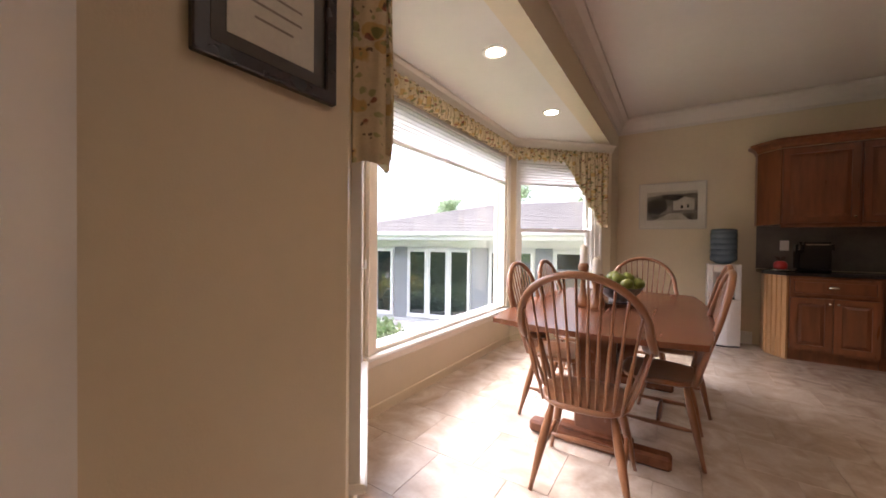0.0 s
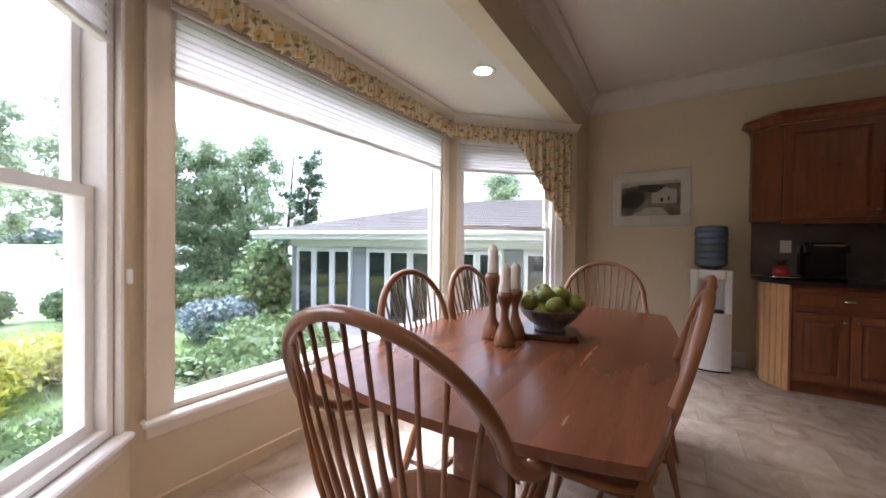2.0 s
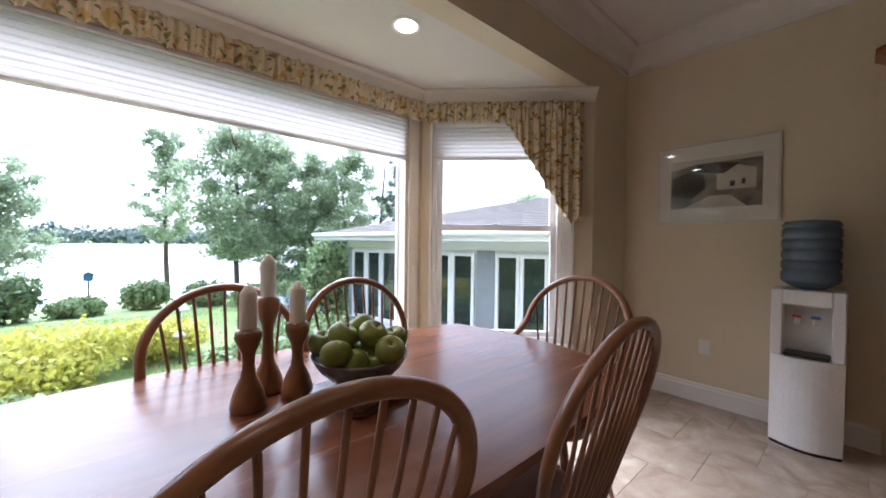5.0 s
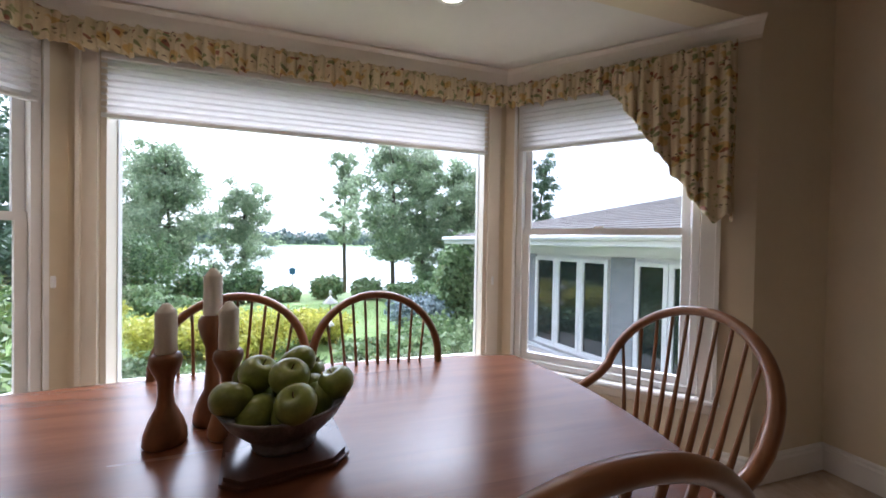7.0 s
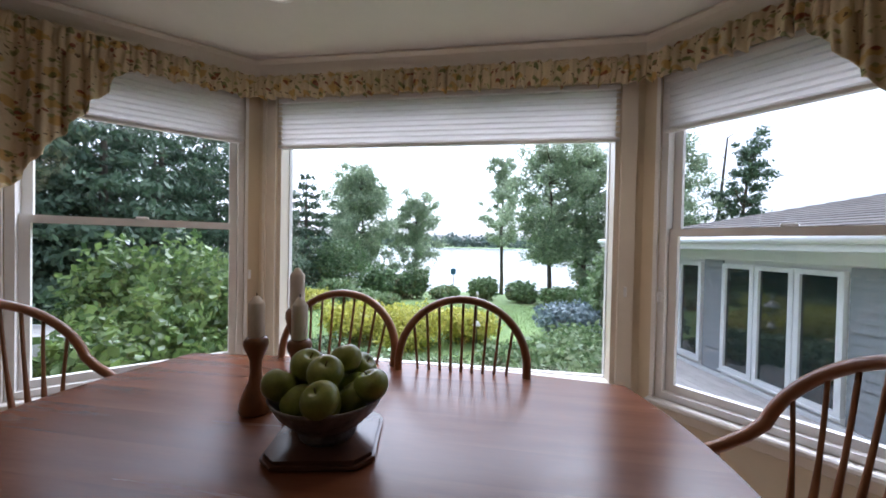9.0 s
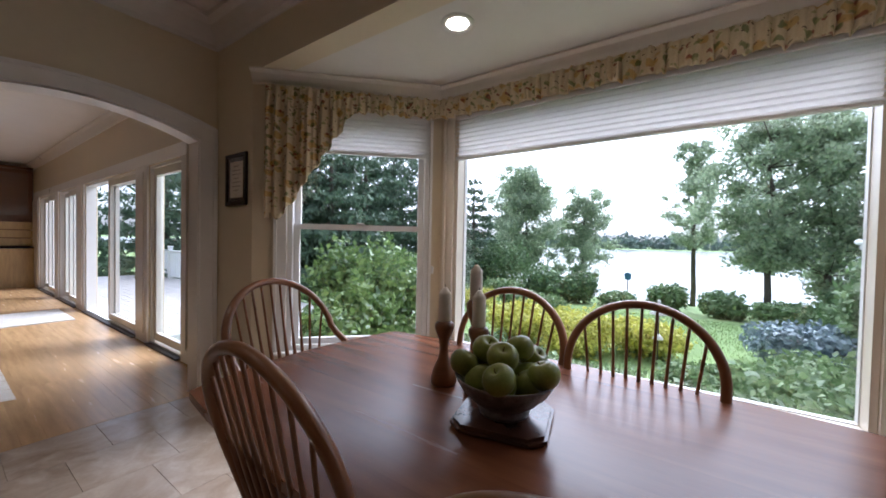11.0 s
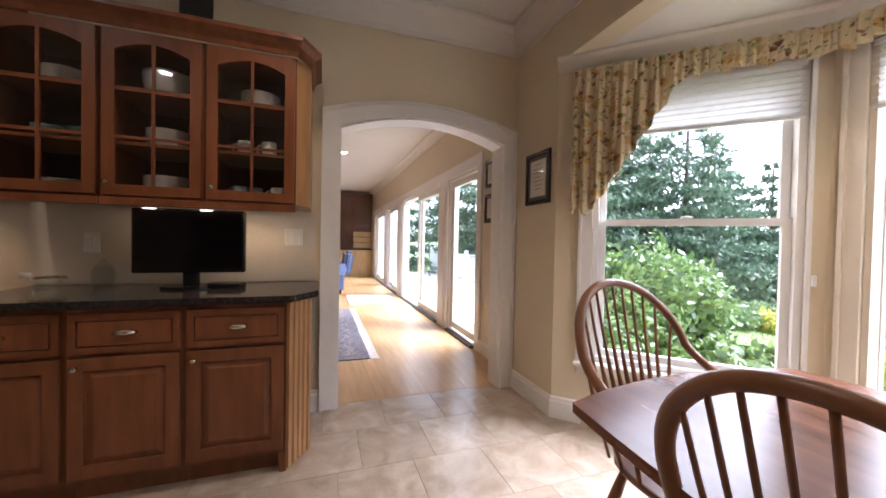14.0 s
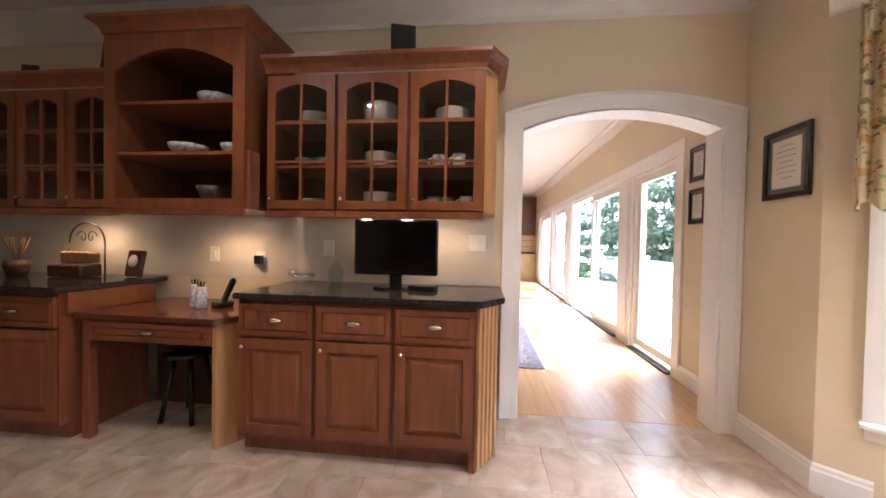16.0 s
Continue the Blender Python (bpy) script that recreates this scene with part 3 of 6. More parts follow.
for s in (-1, 1):
    y = TY + s * 0.60
    part("foot", merge(soft_box(TX - 0.38, TX + 0.38, y - 0.045, y + 0.045, 0.0, 0.075, 0.015), soft_box(TX - 0.2, TX + 0.2, y - 0.04, y + 0.04, 0.07, 0.11, 0.015)), TABLEWOOD, table)
    part("upright", soft_box(TX - 0.11, TX + 0.11, y - 0.03, y + 0.03, 0.1, 0.66, 0.008), TABLEWOOD, table)
    part("bearer", soft_box(TX - 0.36, TX + 0.36, y - 0.04, y + 0.04, 0.655, TOP - 0.029, 0.012), TABLEWOOD, table)
part("stretcher", soft_box(TX - 0.025, TX + 0.025, TY - 0.72, TY + 0.72, 0.24, 0.35, 0.008), TABLEWOOD, table)


# ---- windsor chairs: local y is forward ----
def windsor(m, label, arms=False):
    t = thing("windsor_chair", label, "chair", "chairs round the table", m)
    n = 28
    outline = []
    for i in range(n):
        a = 2 * math.pi * i / n
        c, s = math.cos(a), math.sin(a)
        r = 1 / (abs(c) ** 3 + abs(s) ** 3) ** (1 / 3)
        outline.append((0.225 * c * r * (0.93 + 0.07 * s), 0.205 * s * r))
    bm = bmesh.new()
    levels = ((0.80, 0.398), (0.95, 0.412), (1.0, 0.425), (0.985, 0.438), (0.9, 0.437), (0.6, 0.427), (0.25, 0.424))
    rings = [[bm.verts.new((x * k, y * k, z + (0.006 * (y > 0) if k < 0.8 else 0))) for x, y in outline] for k, z in levels]
    for a, b in zip(rings, rings[1:]):
        for i in range(n):
            bm.faces.new((a[i], a[(i + 1) % n], b[(i + 1) % n], b[i]))
    bm.faces.new(list(reversed(rings[0])))
    bm.faces.new(rings[-1])
    for f in bm.faces:
        f.smooth = True
    part("seat", bm, CHAIRWOOD, t)

    wide, spring, rise = (0.272, 0.80, 0.25) if arms else (0.262, 0.79, 0.245)

    def lean(z):
        if arms:
            return -0.2 - 0.135 * max(0.0, (z - spring) / rise) ** 1.1
        return -0.165 - 0.16 * ((z - 0.43) / 0.6) ** 1.05 if z > 0.43 else -0.165

    if arms:
        # one bent bar: arm, back, arm
        arm = [(0.258, 0.165, 0.657), (0.272, 0.12, 0.662), (0.284, 0.05, 0.672), (0.29, -0.03, 0.692), (0.287, -0.1, 0.722), (0.280, -0.16, 0.760)]
        arc = [(wide * math.cos(math.pi * i / 28), lean(spring + rise * math.sin(math.pi * i / 28)), spring + rise * math.sin(math.pi * i / 28)) for i in range(29)]
        line = arm + arc + [(-x, y, z) for x, y, z in reversed(arm)]
        part("bow", tube(line, [0.02, 0.0195, 0.018] + [0.0165] * (len(line) - 6) + [0.018, 0.0195, 0.02], 10, 1.2), CHAIRWOOD, t, "continuous bent bow running down into the arms")
        for sx in (-1, 1):
            part("arm_post", tube([(0.195 * sx, 0.10, 0.43), (0.225 * sx, 0.115, 0.5), (0.25 * sx, 0.122, 0.58), (0.268 * sx, 0.127, 0.66)], [0.01, 0.017, 0.012, 0.009], 10), CHAIRWOOD, t)
            for y0, y1, z1 in ((-0.02, 0.0, 0.683), (-0.09, -0.09, 0.716)):
                part("arm_spindle", tube([(0.195 * sx, y0, 0.43), (0.24 * sx, (y0 + y1) / 2, 0.55), (0.286 * sx, y1, z1)], [0.0065, 0.0085, 0.0055], 8), CHAIRWOOD, t)
    else:
        pts = []
        for i in range(41):
            a = math.pi * (-0.165 + 1.33 * i / 40)
            pts.append((wide * math.cos(a), spring + (rise if 0 < a < math.pi else 0.33) * math.sin(a)))
        line = [(0.178, 0.43), (0.205, 0.53)] + pts[1:-1] + [(-0.205, 0.53), (-0.178, 0.43)]
        part("bow", tube([(x, lean(z), z) for x, z in line], 0.0155, 10, 1.2), CHAIRWOOD, t)
    half = 5 if arms else 4
    for k in range(-half, half + 1):
        x0 = 0.034 * k
        x1 = (0.05 if arms else 0.052) * k
        z1 = spring + rise * math.sin(math.acos(max(-1, min(1, x1 / wide))))
        q, rr = [], []
        for i in range(9):
            f = i / 8
            z = 0.43 + (z1 - 0.43) * f
            y = -0.168 + (lean(z1) + 0.168) * f - 0.012 * math.sin(math.pi * f)
            q.append((x0 + (x1 - x0) * f, y, z))
            rr.append(0.0056 + 0.0042 * math.sin(math.pi * min(1, f * 1.5)) ** 2 * (f < 0.67))
        part("spindle", tube(q, rr, 8), CHAIRWOOD, t)
    legs = []
    for sx in (-1, 1):
        for sy in (-1, 1):
            top, foot = Vector((0.135 * sx, 0.125 * sy, 0.41)), Vector((0.215 * sx, 0.215 * sy, 0.0))
            q = [top.lerp(foot, i / 10) for i in range(11)]
            rr = [0.013 + 0.008 * math.sin(math.pi * min(1.0, i / 10 * 1.25)) - 0.002 * (i > 8) for i in range(11)]
            part("leg", tube(q, rr, 10), CHAIRWOOD, t)
            legs.append((sx, sy, top.lerp(foot, 0.55)))
    for sx in (-1, 1):
        a, b = [p for x, y, p in legs if x == sx]
        part("stretcher", tube([a.lerp(b, i / 8) for i in range(9)], [0.008 + 0.006 * math.sin(math.pi * i / 8) for i in range(9)], 8), CHAIRWOOD, t)
    z = legs[0][2].z
    x = legs[3][2].x
    part("stretcher", tube([(-x + 2 * x * i / 8, 0, z) for i in range(9)], [0.008 + 0.006 * math.sin(math.pi * i / 8) for i in range(9)], 8), CHAIRWOOD, t)
    return t


END_LABEL = "continuous-arm windsor armchair of reddish wood at the table's end"
head_chair = windsor(pose(-0.367, 1.875, 0, 0, 0, 3), END_LABEL, True)
copy_thing(head_chair, pose(-0.272, 3.785, 0, 0, 0, 182))
WINDOW_SIDE = "bow-back windsor chair pushed under the table by the window"
ROOM_SIDE = "bow-back windsor chair pushed under the table's room side"
side_chair = windsor(pose(-0.68, 2.56, 0, 0, 0, -90), WINDOW_SIDE)
for x, y, turn, lab in ((-0.645, 3.11, -90, WINDOW_SIDE), (-0.07, 2.5, 89, ROOM_SIDE), (-0.01, 3.215, 91, ROOM_SIDE)):
    tagged(copy_thing(side_chair, pose(x, y, 0, 0, 0, turn)), lab)

# ---- on the table ----
CANDLE = mat("ivory_wax", (0.78, 0.72, 0.62), 0.5, vary=0.05, scale=20)
OLIVEWOOD = mat("turned_wood", (0.30, 0.13, 0.055), 0.3, vary=0.25, scale=16, stretch=(1, 1, 0.4))
WICK = mat("burnt_wick", (0.03, 0.025, 0.02), 0.9)
for x, y, h, ch in ((-0.445, 2.53, 0.228, 0.10), (-0.54, 2.605, 0.302, 0.107), (-0.452, 2.667, 0.228, 0.10)):
    st = thing("candlestick", "turned wooden candlestick on the table", "candlestick", "candlesticks", pose(x, y, TOP))
    part("stick", lathe([(0.042, 0), (0.047, 0.008), (0.045, 0.03), (0.036, 0.06), (0.02, 0.095), (0.016, h * 0.55), (0.018, h * 0.7), (0.03, h * 0.82), (0.036, h * 0.9), (0.034, h * 0.96), (0.026, h)], 28), OLIVEWOOD, st)
    cd = thing("candle", "ivory pillar candle in a candlestick", "candle", "candles", pose(x, y, TOP + h))
    part("wax", lathe([(0.023, 0), (0.0235, 0.004), (0.023, ch), (0.02, ch + 0.004), (0.008, ch + 0.022), (0.003, ch + 0.024)], 24), CANDLE, cd)
    part("wick", lathe([(0.0015, ch + 0.02), (0.0012, ch + 0.034)], 6), WICK, cd)

BX, BY = -0.335, 2.82
PLINTH = mat("dark_lacquered_wood", (0.09, 0.04, 0.025), 0.18, vary=0.2, scale=10)
stand = thing("bowl_stand", "dark lacquered square wooden stand with clipped corners", "stand", "", pose(BX, BY, TOP, 0, 0, 12))
oct_line = [(0.125, -0.09), (0.125, 0.09), (0.09, 0.125), (-0.09, 0.125), (-0.125, 0.09), (-0.125, -0.09), (-0.09, -0.125), (0.09, -0.125)]
part("slab", prism(oct_line, 0.006, 0.024), PLINTH, stand)
part("rim", prism([(x * 1.06, y * 1.06) for x, y in oct_line], 0.0065, 0.0145), PLINTH, stand)
part("base", prism([(x * 0.86, y * 0.86) for x, y in oct_line], 0.0, 0.006), PLINTH, stand)
STONEWARE = mat("blue_grey_stoneware", (0.20, 0.185, 0.18), 0.35, vary=0.3, scale=28, second=(0.06, 0.055, 0.055), bump=0.5, bump_scale=45)
bowl = thing("fruit_bowl", "grey carved stoneware fruit bowl on a stand", "bowl", "", pose(BX, BY, TOP + 0.0245))
part("bowl_body", lathe([(0.07, 0), (0.075, 0.012), (0.066, 0.02), (0.095, 0.04), (0.125, 0.07), (0.143, 0.1), (0.147, 0.108), (0.141, 0.108), (0.12, 0.072), (0.09, 0.046), (0.03, 0.034)], 40), STONEWARE, bowl)
APPLE = mat("green_apple_skin", (0.24, 0.28, 0.05), 0.3, vary=0.2, scale=9, fine=0.15, per_object=0.12)
STEM = mat("apple_stem", (0.09, 0.055, 0.025), 0.8)
spots = [(0.075 * math.cos(a), 0.075 * math.sin(a), 0.098) for a in [k * math.pi / 3 + 0.3 for k in range(6)]]
spots += [(0.118 * math.cos(a), 0.118 * math.sin(a), 0.134) for a in (0.3, 1.5, 2.75, 4.0, 5.2)] + [(0.048, 0.014, 0.172), (-0.046, 0.024, 0.176), (0.0, -0.06, 0.17)]
rnd = random.Random(4)
for x, y, z in spots:
    ap = thing("apple", "green apple in the bowl", "apple", "apples in the bowl", pose(BX + x, BY + y, TOP + 0.0245 + z, rnd.uniform(-40, 40), rnd.uniform(-40, 40), rnd.uniform(0, 360)))
    prof = []
    for i in range(15):
        a = -math.pi / 2 + math.pi * i / 14
        r = 0.044 * math.cos(a) * (1 + 0.06 * math.sin(a)) + 0.001
        zz = 0.0395 * math.sin(a) - 0.016 * math.exp(-(r / 0.013) ** 2) * (1 if a > 0 else -0.6)
        prof.append((r, zz))
    part("flesh", lathe(prof, 20), APPLE, ap)
    part("stem", tube([(0, 0, 0.018), (0.001, 0, 0.03), (0.004, 0.001, 0.04)], 0.0015, 6), STEM, ap)

for x, y, z in ((-1.635, 1.60, 1.04), (-1.685, 3.99, 1.01), (-1.60, 4.14, 1.0)):
    t = thing("cord_clip", "small white shade-cord clip on the window post", "clip", "shade cord clips", pose(x, y, z))
    part("clip", soft_box(-0.009, 0.009, -0.009, 0.009, -0.03, 0.03, 0.004), VINYL, t)

# ---- cabinets: local front at y = 0, body towards +y ----
CABGLASS = clear("cabinet_glass", (0.97, 0.97, 0.97))


def raised_door(x0, x1, z0, z1, parent, knob=None, pull=False, flat=False, name="door"):
    w = 0.055 if not flat else 0.028
    d = part(name, frame_rect(x0, x1, z0, z1, w, -0.022, -0.002), CHERRY, parent)
    bm = bmesh.new()
    a, b, c, e = x0 + w, x1 - w, z0 + w, z1 - w
    k = 0.035 if not flat else 0.006
    loops = []
    for i, y in ((0.0, -0.008), (0.006, -0.007), (k, -0.019 if not flat else -0.02)):
        loops.append([bm.verts.new(p) for p in ((a + i, y, c + i), (b - i, y, c + i), (b - i, y, e - i), (a + i, y, e - i))])
    for p, q in zip(loops, loops[1:]):
        for i in range(4):
            bm.faces.new((p[i], p[(i + 1) % 4], q[(i + 1) % 4], q[i]))
    bm.faces.new(loops[-1])
    part("panel", bm, CHERRY, d)
    if knob:
        part("knob", local(lathe([(0.006, 0), (0.005, 0.012), (0.013, 0.018), (0.014, 0.024), (0.008, 0.03)], 14), pose(knob[0], -0.021, knob[1], 90, 0, 0)), CHROME, d, "polished nickel knob")
    if pull:
        cx, cz = (x0 + x1) / 2, (z0 + z1) / 2
        cup = tube([(cx - 0.04, -0.02, cz), (cx - 0.034, -0.036, cz + 0.004), (cx - 0.015, -0.046, cz + 0.006), (cx + 0.015, -0.046, cz + 0.006), (cx + 0.034, -0.036, cz + 0.004), (cx + 0.04, -0.02, cz)], [0.007, 0.011, 0.014, 0.014, 0.011, 0.007], 10)
        part("pull", merge(cup, local(lathe([(0.012, 0), (0.01, 0.006), (0.007, 0.024)], 10), pose(cx, -0.021, cz, 90, 0, 0))), CHROME, d, "polished nickel bow pull")
    return d


def arched_head(bm, x0, x1, y0, y1, top, under, n=16):
    """A rail between x0 and x1 whose lower edge follows under(u), u from -1 to 1."""
    rows = []
    for i in range(n + 1):
        u = i / n * 2 - 1
        x = x0 + (x1 - x0) * i / n
        rows.append([bm.verts.new(p) for p in ((x, y0, under(u)), (x, y0, top), (x, y1, top), (x, y1, under(u)))])
    for a, b in zip(rows, rows[1:]):
        for k in range(4):
            bm.faces.new((a[k], a[(k + 1) % 4], b[(k + 1) % 4], b[k]))
    bm.faces.new(rows[0])
    bm.faces.new(list(reversed(rows[-1])))


def glass_door(x0, x1, z0, z1, parent, knob):
    d = part("glass_door", bmesh.new(), CHERRY, parent)
    w = 0.05
    bm = bmesh.new()
    for r in ((x0, x0 + w, z0, z1), (x1 - w, x1, z0, z1), (x0 + w, x1 - w, z0, z0 + w)):
        box(bm, r[0], r[1], -0.022, -0.002, r[2], r[3])
    arched_head(bm, x0 + w, x1 - w, -0.022, -0.002, z1, lambda u: z1 - w - 0.045 * u * u - 0.002)
    bmesh.ops.recalc_face_normals(bm, faces=bm.faces)
    bm.to_mesh(d.data)
    bm.free()
    d.data.materials.clear()
    d.data.materials.append(CHERRY)
    cx = (x0 + x1) / 2
    part("muntin", one_box(cx - 0.007, cx + 0.007, -0.02, -0.008, z0 + w, z1 - w), CHERRY, d)
    for k in (1, 2):
        z = z0 + w + (z1 - z0 - 2 * w) * k / 3
        part("muntin", one_box(x0 + w, x1 - w, -0.019, -0.009, z - 0.007, z + 0.007), CHERRY, d)
    part("pane", one_box(x0 + w, x1 - w, -0.0075, -0.0045, z0 + w, z1 - w), CABGLASS, d).visible_shadow = False
    part("knob", local(lathe([(0.006, 0), (0.005, 0.012), (0.013, 0.018), (0.014, 0.024), (0.008, 0.03)], 14), pose(knob[0], -0.021, knob[1], 90, 0, 0)), CHROME, d, "polished nickel knob")


def fluted(parent, p, q, z0, z1, flutes=3, wood=None):
    """A fluted board between two plan points, its face to the right of travel."""
    a, b = Vector(p), Vector(q)
    d = (b - a)
    L = d.length
    d.normalize()
    m = Matrix(((d.x, -d.y, 0, a.x), (d.y, d.x, 0, a.y), (0, 0, 1, 0), (0, 0, 0, 1)))
    n = flutes * 2 + 3
    front = []
    for i in range(n):
        y = 0.0 if i % 2 == 0 else 0.009
        front += [(L * i / n + (0.003 if i else 0), y), (L * (i + 1) / n - (0.003 if i < n - 1 else 0), y)]
    bm = prism(front + [(L, 0.02), (0, 0.02)], z0, z1)
    bm.transform(m)
    part("fluted_pilaster", bm, wood or LITEND, parent, "fluted corner board in a window-lit honey colour" if wood is None else "fluted cherry corner board")


def base_run(m, widths, top, label, angled_left=False, angled_right=False, double=False):
    """Base cabinets, drawer over door, each unit a thing."""
    x = 0.0
    for i, w in enumerate(widths):
        t = thing("base_cabinet", label, "cabinet", "base cabinets", m @ pose(x, 0, 0))
        part("body", merge(one_box(0.001, w - 0.001, 0.0, 0.56, 0.1, top), one_box(0.001, w - 0.001, 0.06, 0.56, 0.0, 0.1)), CHERRY, t)
        g = 0.014
        raised_door(g, w - g, top - 0.2, top - 0.025, t, pull=True, flat=True, name="drawer")
        if double:
            raised_door(g, w / 2 - 0.004, 0.13, top - 0.22, t, (w / 2 - 0.03, top - 0.27))
            raised_door(w / 2 + 0.004, w - g, 0.13, top - 0.22, t, (w / 2 + 0.03, top - 0.27))
        else:
            raised_door(g, w - g, 0.13, top - 0.22, t, (g + 0.03, top - 0.26))
        if angled_left and i == 0:
            part("corner_body", prism([(0, 0.0), (0, 0.5), (-0.14, 0.5), (-0.14, 0.24)], 0.0, top), LITEND, t)
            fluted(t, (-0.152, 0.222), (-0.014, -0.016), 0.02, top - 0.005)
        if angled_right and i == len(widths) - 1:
            part("corner_body", prism([(w, 0.0), (w + 0.1, 0.16), (w + 0.1, 0.5), (w, 0.5)], 0.0, top), LITEND, t)
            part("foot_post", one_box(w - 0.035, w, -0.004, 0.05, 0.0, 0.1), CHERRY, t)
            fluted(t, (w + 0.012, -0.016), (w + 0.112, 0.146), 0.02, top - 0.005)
        x += w


def worktop(name, outline, z, label, material=GRANITE):
    bm = prism(outline, z - 0.035, z)
    bmesh.ops.bevel(bm, geom=bm.edges[:], offset=0.006, segments=2, affect="EDGES")
    return tagged(part(name, bm, material), label, "worktop")


def cornice(parent, pts, z, h=0.09, out=0.06):
    prof = [(0.0, z), (0.008, z), (0.012, z + h * 0.25), (out * 0.45, z + h * 0.5), (out * 0.8, z + h * 0.68), (out, z + h * 0.75), (out, z + h), (0.0, z + h)]
    part("cornice", swept(prof, pts), CHERRY, parent)


SFRONT = 0.76
SM2 = pose(2.33, SFRONT - 0.02, 0, 0, 0, 180)
base_run(SM2, (0.46, 0.44, 0.45), 0.885, "cherry base cabinet with drawer and raised-panel door", angled_right=True)
worktop("worktop", [(2.345, SOUTH + 0.008), (2.345, 0.78), (0.955, 0.78), (0.83, 0.60), (0.83, SOUTH + 0.008)], 0.92, "dark polished granite worktop with a clipped corner")

# uppers over the right-hand run
U0, U1, UT = 1.40, 2.23, 0.53


def upper_glass(m, widths, z0, z1, depth, label, end_angle):
    total = sum(widths)
    x = 0.0
    for i, w in enumerate(widths):
        t = thing("wall_cabinet", label, "cabinet", "glazed wall cabinets", m @ pose(x, 0, 0))
        bm = merge(one_box(0.001, 0.019, 0, depth, z0, z1), one_box(w - 0.019, w - 0.001, 0, depth, z0, z1), one_box(0.019, w - 0.019, 0, depth, z0, z0 + 0.02), one_box(0.019, w - 0.019, 0, depth, z1 - 0.02, z1))
        # darker than the cherry carcass: the cabinet's inside shade as colour
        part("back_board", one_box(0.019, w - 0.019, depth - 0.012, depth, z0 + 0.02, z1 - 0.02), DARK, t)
        part("carcass", bm, CHERRY, t)
        for k in (1, 2):
            z = z0 + (z1 - z0) * k / 3
            part("shelf", one_box(0.02, w - 0.02, 0.02, depth - 0.013, z - 0.008, z + 0.008), CHERRY, t)
        part("light_rail", one_box(0.001, w - 0.001, -0.02, 0.0, z0 - 0.04, z0 - 0.001, 0.003), CHERRY, t)
        glass_door(0.012, w - 0.012, z0 + 0.012, z1 - 0.012, t, (0.012 + 0.025, z0 + 0.07))
        if end_angle and i == len(widths) - 1:
            # end toward the windows, coloured as if lit
            part("angled_end", prism([(w, 0.0), (w + 0.07, 0.09), (w + 0.07, depth), (w, depth)], z0, z1), LITEND, t)
            cornice(t, [(w + 0.07, depth), (w + 0.07, 0.09), (w, -0.022), (w - total, -0.022)], z1, 0.09)
        elif not end_angle and i == 0:
            cornice(t, [(total, -0.022), (0.0, -0.022)], z1, 0.09)
        x += w


upper_glass(pose(2.30, UT, 0, 0, 0, 180), (0.45, 0.44, 0.45), U0, U1, UT - SOUTH - 0.004, "glazed cherry wall cabinet with arched door, crockery inside", True)
upper_glass(pose(4.46, UT, 0, 0, 0, 180), (0.38, 0.38, 0.38), U0, 2.19, UT - SOUTH - 0.004, "glazed cherry wall cabinet with glassware inside", False)

# tall open unit
tall = thing("open_shelf_cabinet", "taller cherry cabinet with arched open shelves", "cabinet", "", pose(3.30, 0.63, 0, 0, 0, 180))
TWD, TD = 0.93, 0.53
part("carcass", merge(one_box(0, 0.03, 0, TD, U0, 2.46), one_box(TWD - 0.03, TWD, 0, TD, U0, 2.46), one_box(0.03, TWD - 0.03, 0, TD, U0, U0 + 0.02), one_box(0.03, TWD - 0.03, 0, TD, 2.44, 2.46)), CHERRY, tall)
# back coloured dark to stand in for shade behind the open shelves
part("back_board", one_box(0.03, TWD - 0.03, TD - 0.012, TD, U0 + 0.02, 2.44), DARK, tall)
bm = bmesh.new()
box(bm, 0, 0.075, -0.02, -0.001, U0, 2.46)
box(bm, TWD - 0.075, TWD, -0.02, -0.001, U0, 2.46)
box(bm, 0.075, TWD - 0.075, -0.02, -0.001, U0, U0 + 0.06)
arched_head(bm, 0.075, TWD - 0.075, -0.02, -0.001, 2.46, lambda u: 2.36 - 0.12 * u * u, 24)
part("face_frame", bm, CHERRY, tall)
for z in (1.74, 2.05):
    part("shelf", one_box(0.031, TWD - 0.031, 0.012, TD - 0.013, z - 0.01, z + 0.01), CHERRY, tall)
cornice(tall, [(TWD, TD), (TWD, -0.022), (0, -0.022), (0, TD)], 2.46, 0.09)
fluted(tall, (TWD + 0.021, 0.0), (TWD + 0.021, 0.1), U0, 1.75, 3, CHERRY)
part("light_rail", one_box(0.0, TWD, -0.02, 0.0, U0 - 0.04, U0 - 0.001, 0.003), CHERRY, tall)

# under-cabinet lights
WARMGLOW = glow("warm_strip_glow", (1.0, 0.72, 0.4), 12.0)
for x, y in ((3.9, 0.36), (2.75, 0.42), (1.72, 0.36), (1.45, 0.36), (1.2, 0.36)):
    t = thing("under_cabinet_light", "small warm puck light under the wall cabinets", "lamp", "under-cabinet lights", pose(x, y, U0 - 0.001))
    part("case", lathe([(0.035, -0.014), (0.037, -0.006), (0.037, 0)], 20), TRIM, t)
    part("lens", lathe([(0.03, -0.0165), (0.031, -0.0145)], 20), WARMGLOW, t)
    if x > 2 or x < 1.3:
        spot(x, y - 0.06, U0 - 0.03, 0.75 if x > 2 else 0.3, (1.0, 0.62, 0.3), 150)

